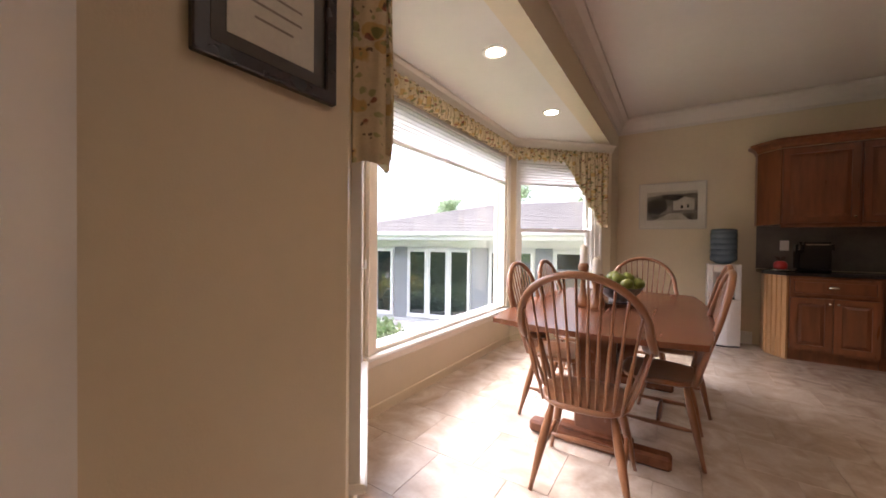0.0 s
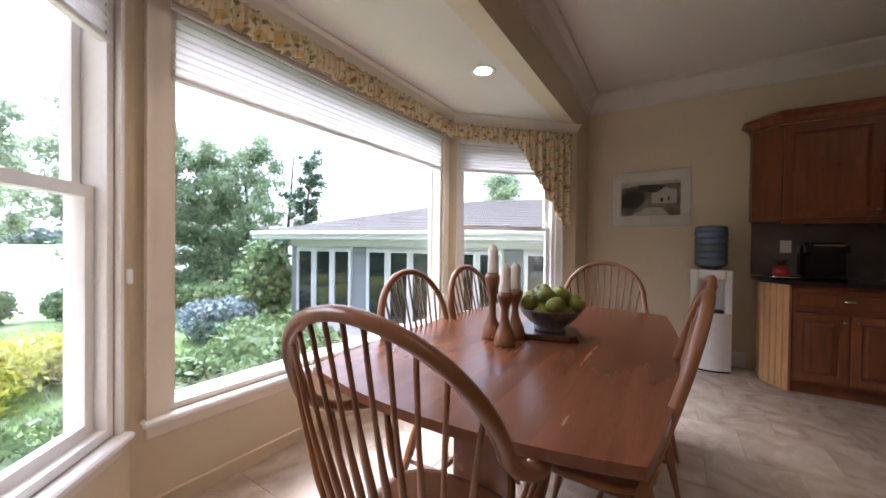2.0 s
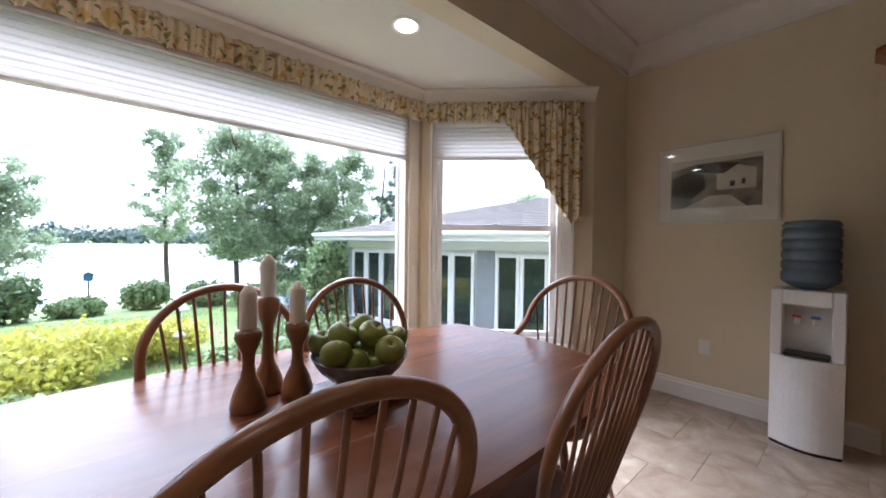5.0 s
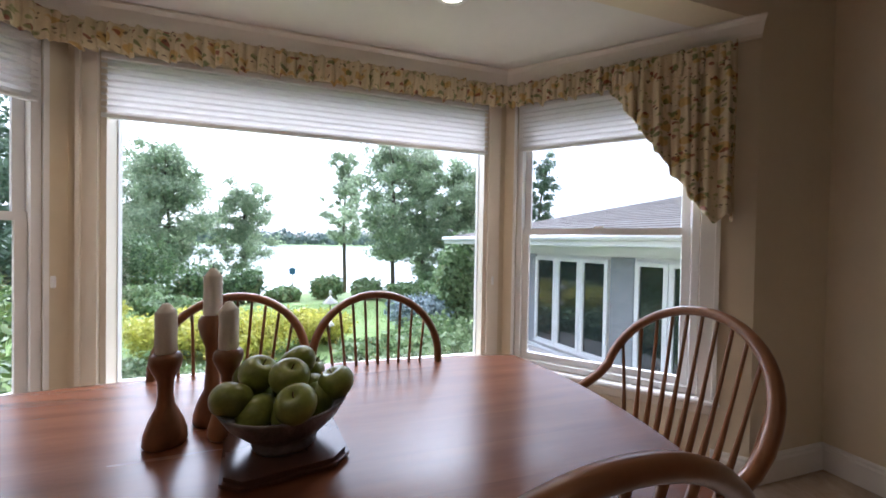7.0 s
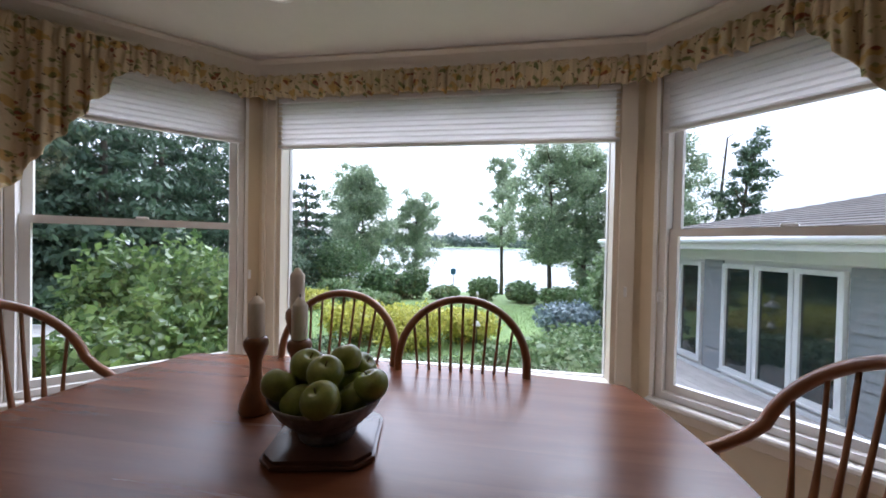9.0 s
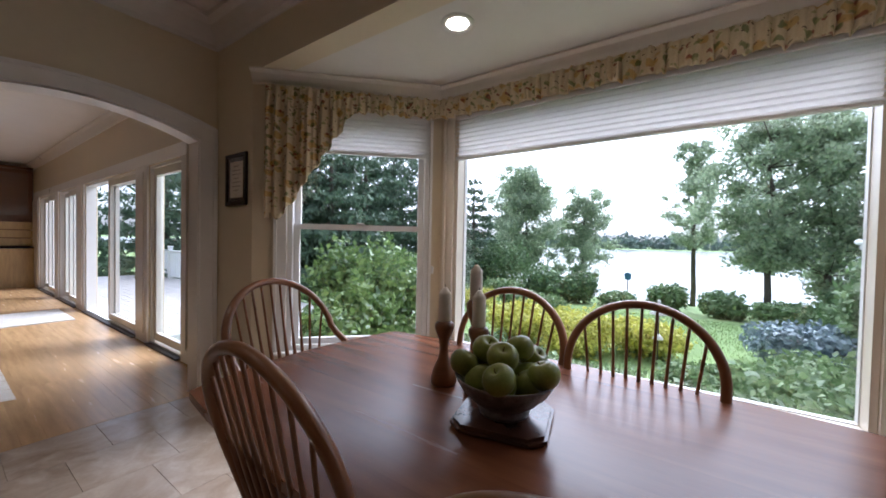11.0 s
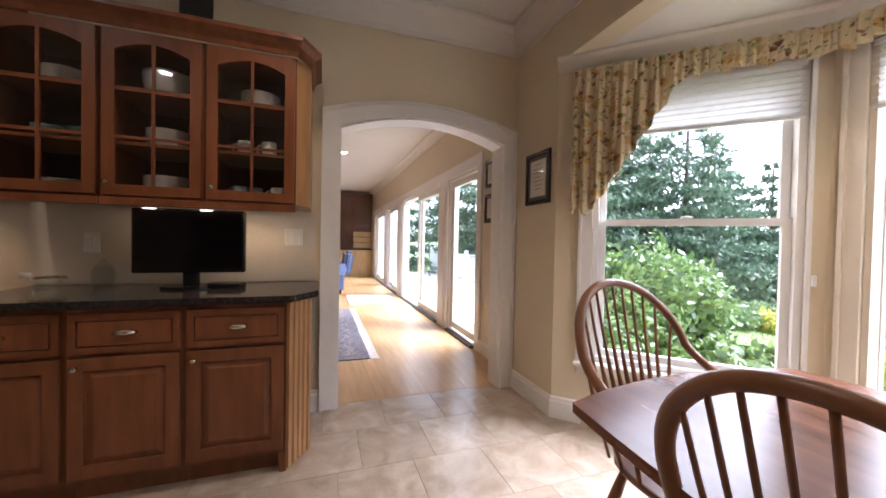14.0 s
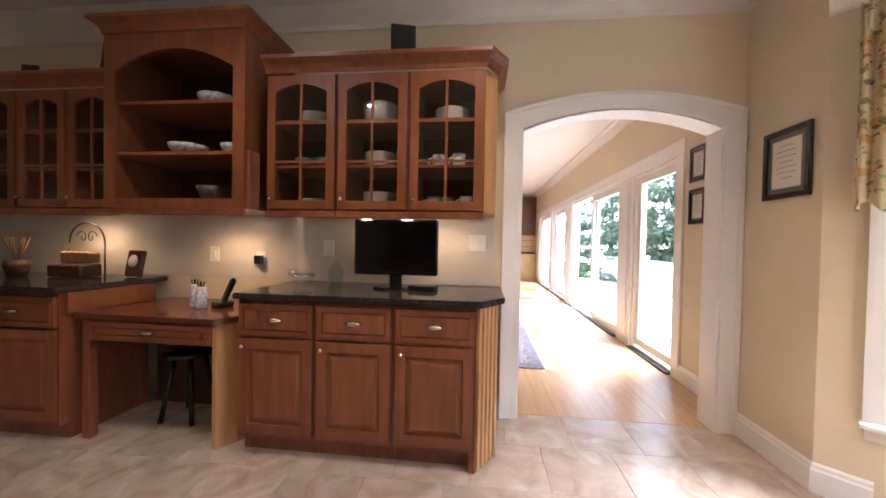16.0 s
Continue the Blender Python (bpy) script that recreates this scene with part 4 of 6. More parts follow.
structure("wall_backsplash_south", one_box(0.86, EAST, SOUTH + 0.001, SOUTH + 0.005, 0.925, U0), BACKSPLASH, "plain cream backsplash", "backsplash")

# desk
DESKTOP = mat("polished_desk_cherry", (0.13, 0.04, 0.02), 0.12, vary=0.16, scale=3.5, stretch=(0.8, 6, 6))
desk = thing("desk_unit", "low built-in cherry desk with one drawer and a kneehole", "desk", "", pose(3.36, 0.735, 0, 0, 0, 180))
part("apron_front", one_box(0.06, 0.864, -0.004, 0.016, 0.6, 0.724), CHERRY, desk)
raised_door(0.09, 0.85, 0.612, 0.715, desk, pull=True, flat=True, name="drawer")
# the desk's window side takes the lit honey colour too
part("leg_panel", prism([(0.865, 0.0), (0.89, 0.0), (1.0, 0.17), (1.005, 0.52), (0.955, 0.52), (0.955, 0.19), (0.865, 0.05)], 0, 0.724), LITEND, desk, "end panel in a window-lit honey colour")
part("leg_post", one_box(0.02, 0.07, -0.004, 0.05, 0, 0.724, 0.004), CHERRY, desk)
# kneehole shade put into this panel's dark colour
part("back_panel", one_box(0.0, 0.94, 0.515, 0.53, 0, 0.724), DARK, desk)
worktop("worktop", [(2.35, SOUTH + 0.008), (3.37, SOUTH + 0.008), (3.37, 0.76), (2.47, 0.76), (2.352, 0.58)], 0.76, "polished cherry desk top with a clipped corner", DESKTOP)

base_run(pose(4.55, 0.80, 0, 0, 0, 180), (0.57, 0.57), 0.885, "cherry base cabinet with drawer and raised-panel door")
worktop("worktop", [(3.385, SOUTH + 0.008), (5.3, SOUTH + 0.008), (5.3, 0.84), (3.40, 0.84)], 0.92, "dark polished granite worktop")
part("end_splash", one_box(-0.038, -0.018, -0.045, 0.52, 0.762, 0.884), CHERRY, desk)

# ---- crockery ----
CHINA = mat("white_china", (0.74, 0.70, 0.63), 0.2, vary=0.06, scale=14)
TEALWARE = mat("teal_glazed_ware", (0.12, 0.24, 0.22), 0.2, vary=0.2, scale=14)
PATTERN = mat("blue_patterned_china", (0.74, 0.72, 0.68), 0.2, vary=0.5, scale=38, second=(0.20, 0.26, 0.36))


def crock(name, label, x, y, z, profile, material, group):
    t = thing(name, label, name.split("_")[0], group, pose(x, y, z))
    part("ware", lathe(profile, 22), material, t)


def bowl_profile(r, h):
    return [(r * 0.4, 0), (r * 0.45, 0.006), (r * 0.7, h * 0.3), (r * 0.92, h * 0.7), (r, h), (r * 0.95, h), (r * 0.62, h * 0.35), (r * 0.2, h * 0.14)]


def plates(x, y, z, r, n, label):
    t = thing("plate_stack", label, "plates", "stacked plates", pose(x, y, z))
    for k in range(n):
        part("plate", lathe([(r * 0.55, 0.011 * k), (r * 0.6, 0.011 * k + 0.002), (r, 0.011 * k + 0.01), (r * 0.99, 0.011 * k + 0.0125), (r * 0.5, 0.011 * k + 0.005)], 24), CHINA, t)


SH1, SH2, FLOOR0 = U0 + (U1 - U0) / 3 + 0.0085, U0 + (U1 - U0) * 2 / 3 + 0.0085, U0 + 0.0205
for x, n in ((1.17, 8), (1.63, 0), (2.07, 7)):
    if n:
        plates(x, 0.36, SH2, 0.105, n, "stack of white china plates in the cabinet")
crock("bowl_stack", "nested white china bowls in the cabinet", 1.63, 0.36, SH2, [(0.07, 0), (0.1, 0.03), (0.11, 0.07), (0.115, 0.11), (0.11, 0.13), (0.08, 0.14), (0.05, 0.15)], CHINA, "china in the cabinets")
plates(1.63, 0.36, SH1, 0.1, 9, "stack of white china plates in the cabinet")
plates(1.63, 0.36, FLOOR0, 0.11, 10, "stack of white china plates in the cabinet")
plates(2.08, 0.36, FLOOR0, 0.1, 6, "stack of white china plates in the cabinet")
for x, y, z in ((1.25, 0.36, SH1), (1.12, 0.38, SH1), (1.28, 0.36, FLOOR0), (1.2, 0.33, FLOOR0), (1.07, 0.38, FLOOR0)):
    cup = thing("mug", "white china mug in the cabinet", "mug", "mugs", pose(x, y, z))
    part("ware", lathe([(0.034, 0), (0.039, 0.004), (0.041, 0.09), (0.038, 0.09), (0.035, 0.012)], 20), CHINA, cup)
    part("handle", tube([(0.04, 0, 0.075), (0.06, 0, 0.068), (0.066, 0, 0.045), (0.058, 0, 0.025), (0.039, 0, 0.02)], 0.005, 8), CHINA, cup)
for x in (1.99, 2.13):
    crock("bowl", "teal glazed bowl in the cabinet", x, 0.36, SH1, bowl_profile(0.075, 0.07), TEALWARE, "teal bowls")
crock("bowl", "blue and white china bowl on the open shelf", 2.72, 0.42, 2.0605, bowl_profile(0.12, 0.09), PATTERN, "bowls on open shelves")
crock("bowl", "blue and white china bowl on the open shelf", 2.93, 0.42, 1.7505, bowl_profile(0.12, 0.085), PATTERN, "bowls on open shelves")
crock("bowl", "blue and white china bowl on the open shelf", 2.60, 0.42, 1.7505, bowl_profile(0.085, 0.085), PATTERN, "bowls on open shelves")
crock("bowl", "dark patterned bowl on the open shelf", 2.75, 0.42, U0 + 0.0605, bowl_profile(0.1, 0.1), STONEWARE, "bowls on open shelves")
JUG = clear("clear_glassware", (0.93, 0.95, 0.95))
for x, z in ((3.46, 1.42), (3.55, 1.42), (3.42, 1.69), (3.55, 1.94), (3.85, 1.42), (3.95, 1.69), (4.2, 1.69)):
    crock("glass", "drinking glass in the cabinet", x, 0.36, z, [(0.026, 0), (0.03, 0.004), (0.036, 0.11), (0.034, 0.11), (0.028, 0.008)], CHINA if x < 3.5 else JUG, "glassware")

# framed dark pictures on top of the cabinets
for x, z, w, h in ((1.46, U1 + 0.091, 0.15, 0.22), (3.42, 2.281, 0.14, 0.26), (4.05, 2.281, 0.1, 0.1)):
    t = thing("framed_photo", "small black-backed easel frame on the cabinet top", "picture frame", "frames on cabinets", pose(x, 0.50, z, 8, 0, 14))
    part("frame_board", soft_box(-w / 2, w / 2, -0.008, 0.008, 0.0, h, 0.003), BLACK, t)
    part("easel_foot", one_box(-0.015, 0.015, -0.07, -0.008, 0.0, 0.012), BLACK, t)

# ---- television and counter things ----
tv = thing("television", "small black flat-screen television on the worktop", "television", "", pose(1.52, 0.37, 0.921, 0, 0, 180))
SCREEN = mat("dark_screen_glass", (0.006, 0.006, 0.007), 0.12, vary=0.05)
part("case", soft_box(-0.275, 0.275, 0.0, 0.045, 0.085, 0.445, 0.008), BLACK, tv)
part("screen", one_box(-0.258, 0.258, -0.003, 0.0, 0.112, 0.43), SCREEN, tv)
part("neck", soft_box(-0.04, 0.04, 0.01, 0.04, 0.012, 0.09, 0.006), BLACK, tv)
bm = prism([(0.14 * math.cos(a) , 0.09 * math.sin(a)) for a in [2 * math.pi * k / 28 for k in range(28)]], 0, 0.013)
part("base", bm, BLACK, tv)
box_t = thing("set_top_box", "flat black box beside the television", "media box", "", pose(1.33, 0.40, 0.921, 0, 0, 170))
part("case", soft_box(-0.085, 0.085, -0.05, 0.05, 0, 0.03, 0.004), BLACK, box_t)
PLATE = mat("white_switch_plate", (0.78, 0.74, 0.68), 0.35, vary=0.03)


def wall_plate(x, y, z, w, label, flip=False, plug=False, rot=180):
    t = thing("switch_plate", label, "switch plate", "wall plates", pose(x, y, z, 0, 0, rot))
    part("plate", soft_box(-w / 2, w / 2, -0.006, 0, -0.058, 0.058, 0.003), PLATE, t)
    n = 2 if w > 0.1 else 1
    for k in range(n):
        cx = (k - (n - 1) / 2) * 0.046
        part("rocker", soft_box(cx - 0.016, cx + 0.016, -0.011, -0.006, -0.033, 0.033, 0.002), PLATE, t)
    if plug:
        part("adapter", soft_box(-0.03, 0.03, -0.05, -0.011, -0.035, 0.03, 0.006), BLACK, t, "black plug-in charger")


wall_plate(1.0, SOUTH + 0.0062, 1.22, 0.12, "white double switch plate on the backsplash")
wall_plate(2.62, SOUTH + 0.0062, 1.07, 0.08, "white outlet with a black charger", plug=True)
wall_plate(2.09, SOUTH + 0.0062, 1.165, 0.08, "white outlet on the backsplash")
wall_plate(3.0, SOUTH + 0.0062, 1.10, 0.08, "white outlet on the backsplash")
wall_plate(-0.10, NORTH - 0.001, 0.44, 0.075, "white outlet on the wall", rot=0)
dish = thing("glass_dish", "small glass dish stack on the worktop", "dish", "", pose(2.17, 0.31, 0.921))
part("dish", lathe([(0.05, 0), (0.055, 0.03), (0.045, 0.034), (0.075, 0.05), (0.078, 0.06), (0.05, 0.056)], 22), JUG, dish)
part("lid", lathe([(0.075, 0.0605), (0.07, 0.07), (0.02, 0.074)], 22), CHROME, dish)
part("white_pot", lathe([(0.02, 0.061), (0.025, 0.085), (0.02, 0.09)], 14, 0.09, 0.0), CHINA, dish)
jar = thing("glass_jar", "round clear glass jar with lid", "jar", "", pose(1.98, 0.22, 0.921))
part("jar_body", lathe([(0.035, 0), (0.05, 0.02), (0.058, 0.06), (0.05, 0.1), (0.036, 0.115), (0.034, 0.112), (0.046, 0.09), (0.05, 0.05), (0.03, 0.01)], 22), JUG, jar)
part("lid", lathe([(0.036, 0.116), (0.038, 0.125), (0.012, 0.14), (0.014, 0.152), (0.005, 0.158)], 20), JUG, jar)
for x, y, r, h, mt, lab in ((2.80, 0.46, 0.035, 0.14, PATTERN, "patterned pencil jar with pens on the desk"), (2.87, 0.43, 0.03, 0.15, PATTERN, "patterned jar on the desk")):
    j = thing("pen_jar", lab, "jar", "desk jars", pose(x, y, 0.761))
    part("jar_body", lathe([(r * 0.9, 0), (r, 0.01), (r, h * 0.75), (r * 0.8, h * 0.85), (r * 0.85, h), (r * 0.7, h)], 18), mt, j)
    for k in range(4):
        part("pen", tube([(0.008 * k - 0.012, 0.004, h - 0.02), (0.014 * k - 0.022, 0.01 * (k % 2), h + 0.035)], 0.004, 6), BLACK, j)
ph = thing("telephone", "black cordless telephone leaning in its dock on the desk", "telephone", "", pose(2.70, 0.40, 0.761, 0, 0, 160))
part("dock", soft_box(-0.05, 0.05, -0.05, 0.06, 0, 0.035, 0.01), BLACK, ph)
part("handset", local(soft_box(-0.024, 0.024, -0.014, 0.014, 0, 0.17, 0.01, seg=2), pose(0, 0.01, 0.03, -18, 12, 0)), BLACK, ph)
bsk = thing("wire_rack", "dark wire and wicker letter basket with a scrolled arch back", "basket", "", pose(3.92, 0.33, 0.921, 0, 0, 180))
WICKER = mat("woven_wicker", (0.36, 0.2, 0.08), 0.7, vary=0.25, scale=50, bump=0.6, bump_scale=90)
IRON = mat("black_iron", (0.02, 0.018, 0.016), 0.5, metal=0.4)
part("lower_basket", soft_box(-0.14, 0.14, -0.07, 0.08, 0.004, 0.095, 0.01), DARK, bsk)
part("upper_basket", soft_box(-0.125, 0.125, 0.0, 0.08, 0.1, 0.185, 0.01), WICKER, bsk)
part("arch_wire", tube([(0.15 * math.cos(math.pi * k / 16), 0.085, 0.25 + 0.15 * math.sin(math.pi * k / 16)) for k in range(17)], 0.006, 8), IRON, bsk)
for s in (-1, 1):
    part("side_wire", tube([(0.15 * s, 0.085, 0.0), (0.15 * s, 0.085, 0.25)], 0.006, 8), IRON, bsk)
    part("scroll", tube([(s * (0.05 + 0.035 * math.cos(k / 3)) * (1 - k / 40), 0.085, 0.3 + 0.035 * math.sin(k / 3)) for k in range(20)], 0.004, 6), IRON, bsk)
ck = thing("desk_clock", "dark tilted block clock with a pale round face on the worktop", "clock", "", pose(3.53, 0.25, 0.921, -10, 0, 170))
part("block", soft_box(-0.07, 0.07, -0.02, 0.02, 0.004, 0.2, 0.006), PLINTH, ck)
part("face", local(lathe([(0.045, 0), (0.045, 0.003)], 24), pose(0, -0.02, 0.12, 90, 0, 0)), CHINA, ck)
fig = thing("flower_pot", "dark pot of dried plants on the worktop", "plant pot", "", pose(4.27, 0.42, 0.921))
part("pot", lathe([(0.05, 0), (0.07, 0.08), (0.066, 0.12), (0.055, 0.12)], 18), DARK, fig)
part("twigs", merge(*[tube([(0, 0, 0.11), (0.05 * math.cos(k), 0.03 * math.sin(k), 0.2), (0.08 * math.cos(k), 0.05 * math.sin(k), 0.28)], 0.006, 6) for k in range(9)]), WICKER, fig)
stool = thing("step_stool", "dark round stool with splayed legs in the kneehole", "stool", "", pose(2.93, 0.40, 0))
part("seat", lathe([(0.14, 0.43), (0.16, 0.44), (0.15, 0.47), (0.05, 0.475)], 24), BLACK, stool)
for k in range(4):
    a = math.pi / 4 + k * math.pi / 2
    part("leg", tube([(0.08 * math.cos(a), 0.08 * math.sin(a), 0.435), (0.16 * math.cos(a), 0.16 * math.sin(a), 0)], 0.016, 8), BLACK, stool)

# ---- north side ----
base_run(pose(0.98, 5.09, 0), (0.66, 0.66, 0.66), 0.885, "cherry base cabinet with drawer and two raised-panel doors", angled_left=True, double=True)
worktop("worktop", [(0.80, 5.656), (0.80, 5.31), (0.95, 5.055), (3.0, 5.055), (3.0, 5.656)], 0.92, "dark polished granite worktop with a clipped corner")
NZ0, NZ1 = 1.43, 2.265
x = 0.95
for i, w in enumerate((0.60, 0.60, 0.80)):
    t = thing("wall_cabinet", "cherry wall cabinet with arched raised-panel door", "cabinet", "north wall cabinets", pose(x, 5.33, 0))
    part("body", one_box(0.001, w - 0.001, 0, 0.325, NZ0, NZ1), CHERRY, t)
    raised_door(0.014, w - 0.012, NZ0 + 0.015, NZ1 - 0.02, t, (w - 0.045, NZ0 + 0.07))
    part("light_rail", one_box(0.001, w - 0.001, -0.02, 0.0, NZ0 - 0.035, NZ0 - 0.001, 0.003), CHERRY, t)
    if i == 0:
        part("angled_end", prism([(0, 0), (0, 0.325), (-0.17, 0.325), (-0.17, 0.19)], NZ0, NZ1), CHERRY, t)
        cornice(t, [(2.0, -0.022), (0.0, -0.022), (-0.17, 0.18), (-0.17, 0.325)], NZ1, 0.1, 0.07)
    x += w
SLATE = mat("dark_backsplash_tile", (0.16, 0.13, 0.11), 0.4, vary=0.15, scale=7)
structure("wall_backsplash_north", one_box(0.80, 3.0, NORTH - 0.005, NORTH - 0.001, 0.925, NZ0), SLATE, "dark stone backsplash", "backsplash")
wall_plate(1.05, NORTH - 0.0062, 1.2, 0.08, "pale outlet on the dark backsplash", rot=0)
cm = thing("coffee_maker", "black coffee maker on the worktop", "coffee maker", "", pose(1.24, 5.42, 0.921))
part("body", soft_box(-0.14, 0.14, -0.02, 0.13, 0.0, 0.32, 0.03, seg=2), BLACK, cm)
part("head", soft_box(-0.13, 0.13, -0.14, -0.02, 0.2, 0.32, 0.03, seg=2), BLACK, cm)
part("drip_tray", soft_box(-0.11, 0.11, -0.14, -0.02, 0.0, 0.03, 0.008), BLACK, cm)
part("band", one_box(-0.09, 0.09, -0.143, -0.139, 0.285, 0.295), CHROME, cm)
tray = thing("tray", "low dark tray with silver rim on the worktop corner", "tray", "", pose(0.98, 5.36, 0.921, 0, 0, 8))
part("tray_base", lathe([(0.11, 0), (0.13, 0.006), (0.135, 0.018), (0.128, 0.018), (0.11, 0.008)], 30), CHROME, tray)
RED = mat("red_enamel", (0.4, 0.02, 0.015), 0.3, vary=0.1)
kt = thing("red_pot", "small red enamel pot on the tray", "pot", "", pose(0.97, 5.38, 0.930))
part("pot_body", lathe([(0.04, 0), (0.06, 0.02), (0.062, 0.06), (0.045, 0.09), (0.02, 0.1)], 22), RED, kt)
part("leaves", merge(*[tube([(0, 0, 0.09), (0.03 * math.cos(k), 0.03 * math.sin(k), 0.13), (0.055 * math.cos(k), 0.055 * math.sin(k), 0.15)], [0.004, 0.008, 0.002], 6) for k in range(8)]), DARK, kt)

WHITEPLASTIC = mat("white_cooler_plastic", (0.74, 0.71, 0.67), 0.35, vary=0.04)
cool = thing("water_cooler", "white floor-standing water cooler against the wall", "water cooler", "", pose(0.475, 5.45, 0))
bm = bmesh.new()
front = [(-0.16, 0.17), (-0.16, -0.10)] + [(-0.16 + 0.32 * k / 10, -0.10 - 0.055 * math.sin(math.pi * k / 10)) for k in range(1, 10)] + [(0.16, -0.10), (0.16, 0.17)]
low = prism(front, 0.02, 0.56)
part("lower_body", low, WHITEPLASTIC, cool)
part("upper_body", merge(one_box(-0.16, -0.105, -0.12, 0.17, 0.561, 0.97, 0.006), one_box(0.105, 0.16, -0.12, 0.17, 0.561, 0.97, 0.006), one_box(-0.105, 0.105, -0.13, 0.17, 0.88, 0.97, 0.006), one_box(-0.105, 0.105, 0.0, 0.17, 0.561, 0.88)), WHITEPLASTIC, cool)
part("kick_base", prism([(x * 0.97, y * 0.97) for x, y in front], 0.0, 0.02), BLACK, cool)
for x, mt in ((-0.045, RED), (0.035, mat("blue_tap", (0.03, 0.09, 0.35), 0.3))):
    part("tap", merge(tube([(x, -0.001, 0.79), (x, -0.05, 0.79), (x, -0.055, 0.755)], 0.011, 8)), WHITEPLASTIC, cool)
    part("lever", soft_box(x - 0.022, x + 0.022, -0.075, -0.035, 0.798, 0.812, 0.003), mt, cool)
part("drip_tray", soft_box(-0.1, 0.1, -0.13, -0.005, 0.562, 0.585, 0.006), TRACK, cool)
BOTTLE = mat("blue_water_bottle", (0.20, 0.27, 0.36), 0.12, vary=0.1)
bt = BOTTLE.node_tree.nodes["Principled BSDF"]
bt.inputs["Transmission Weight"].default_value = 0.45
bot = thing("water_bottle", "blue ribbed water bottle upturned on the cooler", "water bottle", "", pose(0.475, 5.47, 0.971))
prof = [(0.06, 0), (0.09, 0.015), (0.13, 0.045)]
for k in range(5):
    z = 0.06 + 0.066 * k
    prof += [(0.136, z), (0.136, z + 0.045), (0.129, z + 0.052), (0.129, z + 0.06)]
prof += [(0.136, 0.395), (0.12, 0.42), (0.06, 0.428)]
part("bottle", lathe(prof, 30), BOTTLE, bot)


# ---- pictures ----
def painting():
    m = mat("sepia_print", (0.30, 0.27, 0.21), 0.5, vary=0.4, scale=7, second=(0.04, 0.035, 0.03), fine=0.5)
    return m


PAPER = mat("mat_board", (0.72, 0.68, 0.58), 0.6, vary=0.03)
PRINT = painting()
PALE = mat("print_sky", (0.56, 0.52, 0.42), 0.6, vary=0.1, scale=12)
DARKINK = mat("print_ink", (0.035, 0.03, 0.025), 0.6, vary=0.4, scale=40)
SILVER = mat("silver_frame", (0.6, 0.56, 0.5), 0.3, metal=0.9, vary=0.05)
PICGLASS = clear("picture_glass")
art = thing("framed_print", "wide sepia print of a house in a thin silver frame", "picture", "", pose(-0.065, NORTH - 0.003, 1.72))
part("frame", frame_rect(-0.38, 0.38, -0.31, 0.31, 0.012, -0.022, 0.0), SILVER, art)
part("mat_board", one_box(-0.37, 0.37, -0.008, -0.004, -0.3, 0.3), PAPER, art)
pr = part("print", one_box(-0.285, 0.285, -0.010, -0.0085, -0.19, 0.19), PRINT, art)
bits = (("house_wall", [(0.02, -0.06), (0.25, -0.06), (0.25, 0.08), (0.14, 0.12), (0.02, 0.06)], PALE), ("roof_shape", [(-0.12, 0.09), (0.06, 0.06), (0.16, 0.13), (0.02, 0.15), (-0.1, 0.15)], DARKINK),
        ("tree_shape", [(-0.28, -0.08), (-0.14, -0.12), (-0.05, -0.04), (-0.06, 0.06), (-0.16, 0.1), (-0.27, 0.06)], DARKINK), ("window_shape", [(0.1, -0.04), (0.13, -0.04), (0.13, 0.0), (0.1, 0.0)], DARKINK), ("window_shape", [(0.17, -0.03), (0.19, -0.03), (0.19, 0.01), (0.17, 0.01)], DARKINK),
        ("sky_shape", [(-0.285, 0.12), (-0.1, 0.155), (0.285, 0.155), (0.285, 0.19), (-0.285, 0.19)], PALE), ("path_shape", [(-0.2, -0.19), (0.2, -0.19), (0.1, -0.1), (-0.02, -0.1)], PALE))
for nm, pts, mt in bits:
    bm = prism(pts, 0, 0.0008)
    bm.transform(pose(0, -0.0105 - (0.0012 if "window" in nm or "roof" in nm else 0), 0, 90, 0, 0))
    part(nm, bm, mt, pr)
part("glazing", one_box(-0.368, 0.368, -0.018, -0.016, -0.298, 0.298), PICGLASS, art).visible_shadow = False
DARKFRAME = mat("black_walnut_frame", (0.035, 0.02, 0.016), 0.25, vary=0.2, scale=12)


def small_frame(y, z, w, h, x, label, mount=0.05):
    t = thing("framed_certificate", label, "picture", "framed certificates", pose(x, y, z, 0, 0, 90))
    fr = frame_rect(-w / 2, w / 2, -h / 2, h / 2, 0.03, -0.02, 0.0)
    bmesh.ops.bevel(fr, geom=fr.edges[:], offset=0.003, segments=1, affect="EDGES")
    part("frame", fr, DARKFRAME, t)
    part("mount", one_box(-w / 2 + 0.029, w / 2 - 0.029, -0.008, -0.004, -h / 2 + 0.029, h / 2 - 0.029), MOUNT, t)
    pg = part("page", one_box(-w / 2 + 0.03 + mount, w / 2 - 0.03 - mount, -0.010, -0.0085, -h / 2 + 0.03 + mount, h / 2 - 0.03 - mount), PAPER, t)
    pw, phh = w / 2 - 0.04 - mount, h / 2 - 0.04 - mount
    for k in range(7):
        zz = phh * (0.8 - 0.24 * k)
        ww = pw * (0.75 if k % 3 else 0.5)
        part("text_line", one_box(-ww, ww, -0.0108, -0.0101, zz - 0.0025, zz + 0.0025), INK, pg)
    part("glazing", one_box(-w / 2 + 0.03, w / 2 - 0.03, -0.015, -0.0135, -h / 2 + 0.03, h / 2 - 0.03), PICGLASS, t).visible_shadow = False


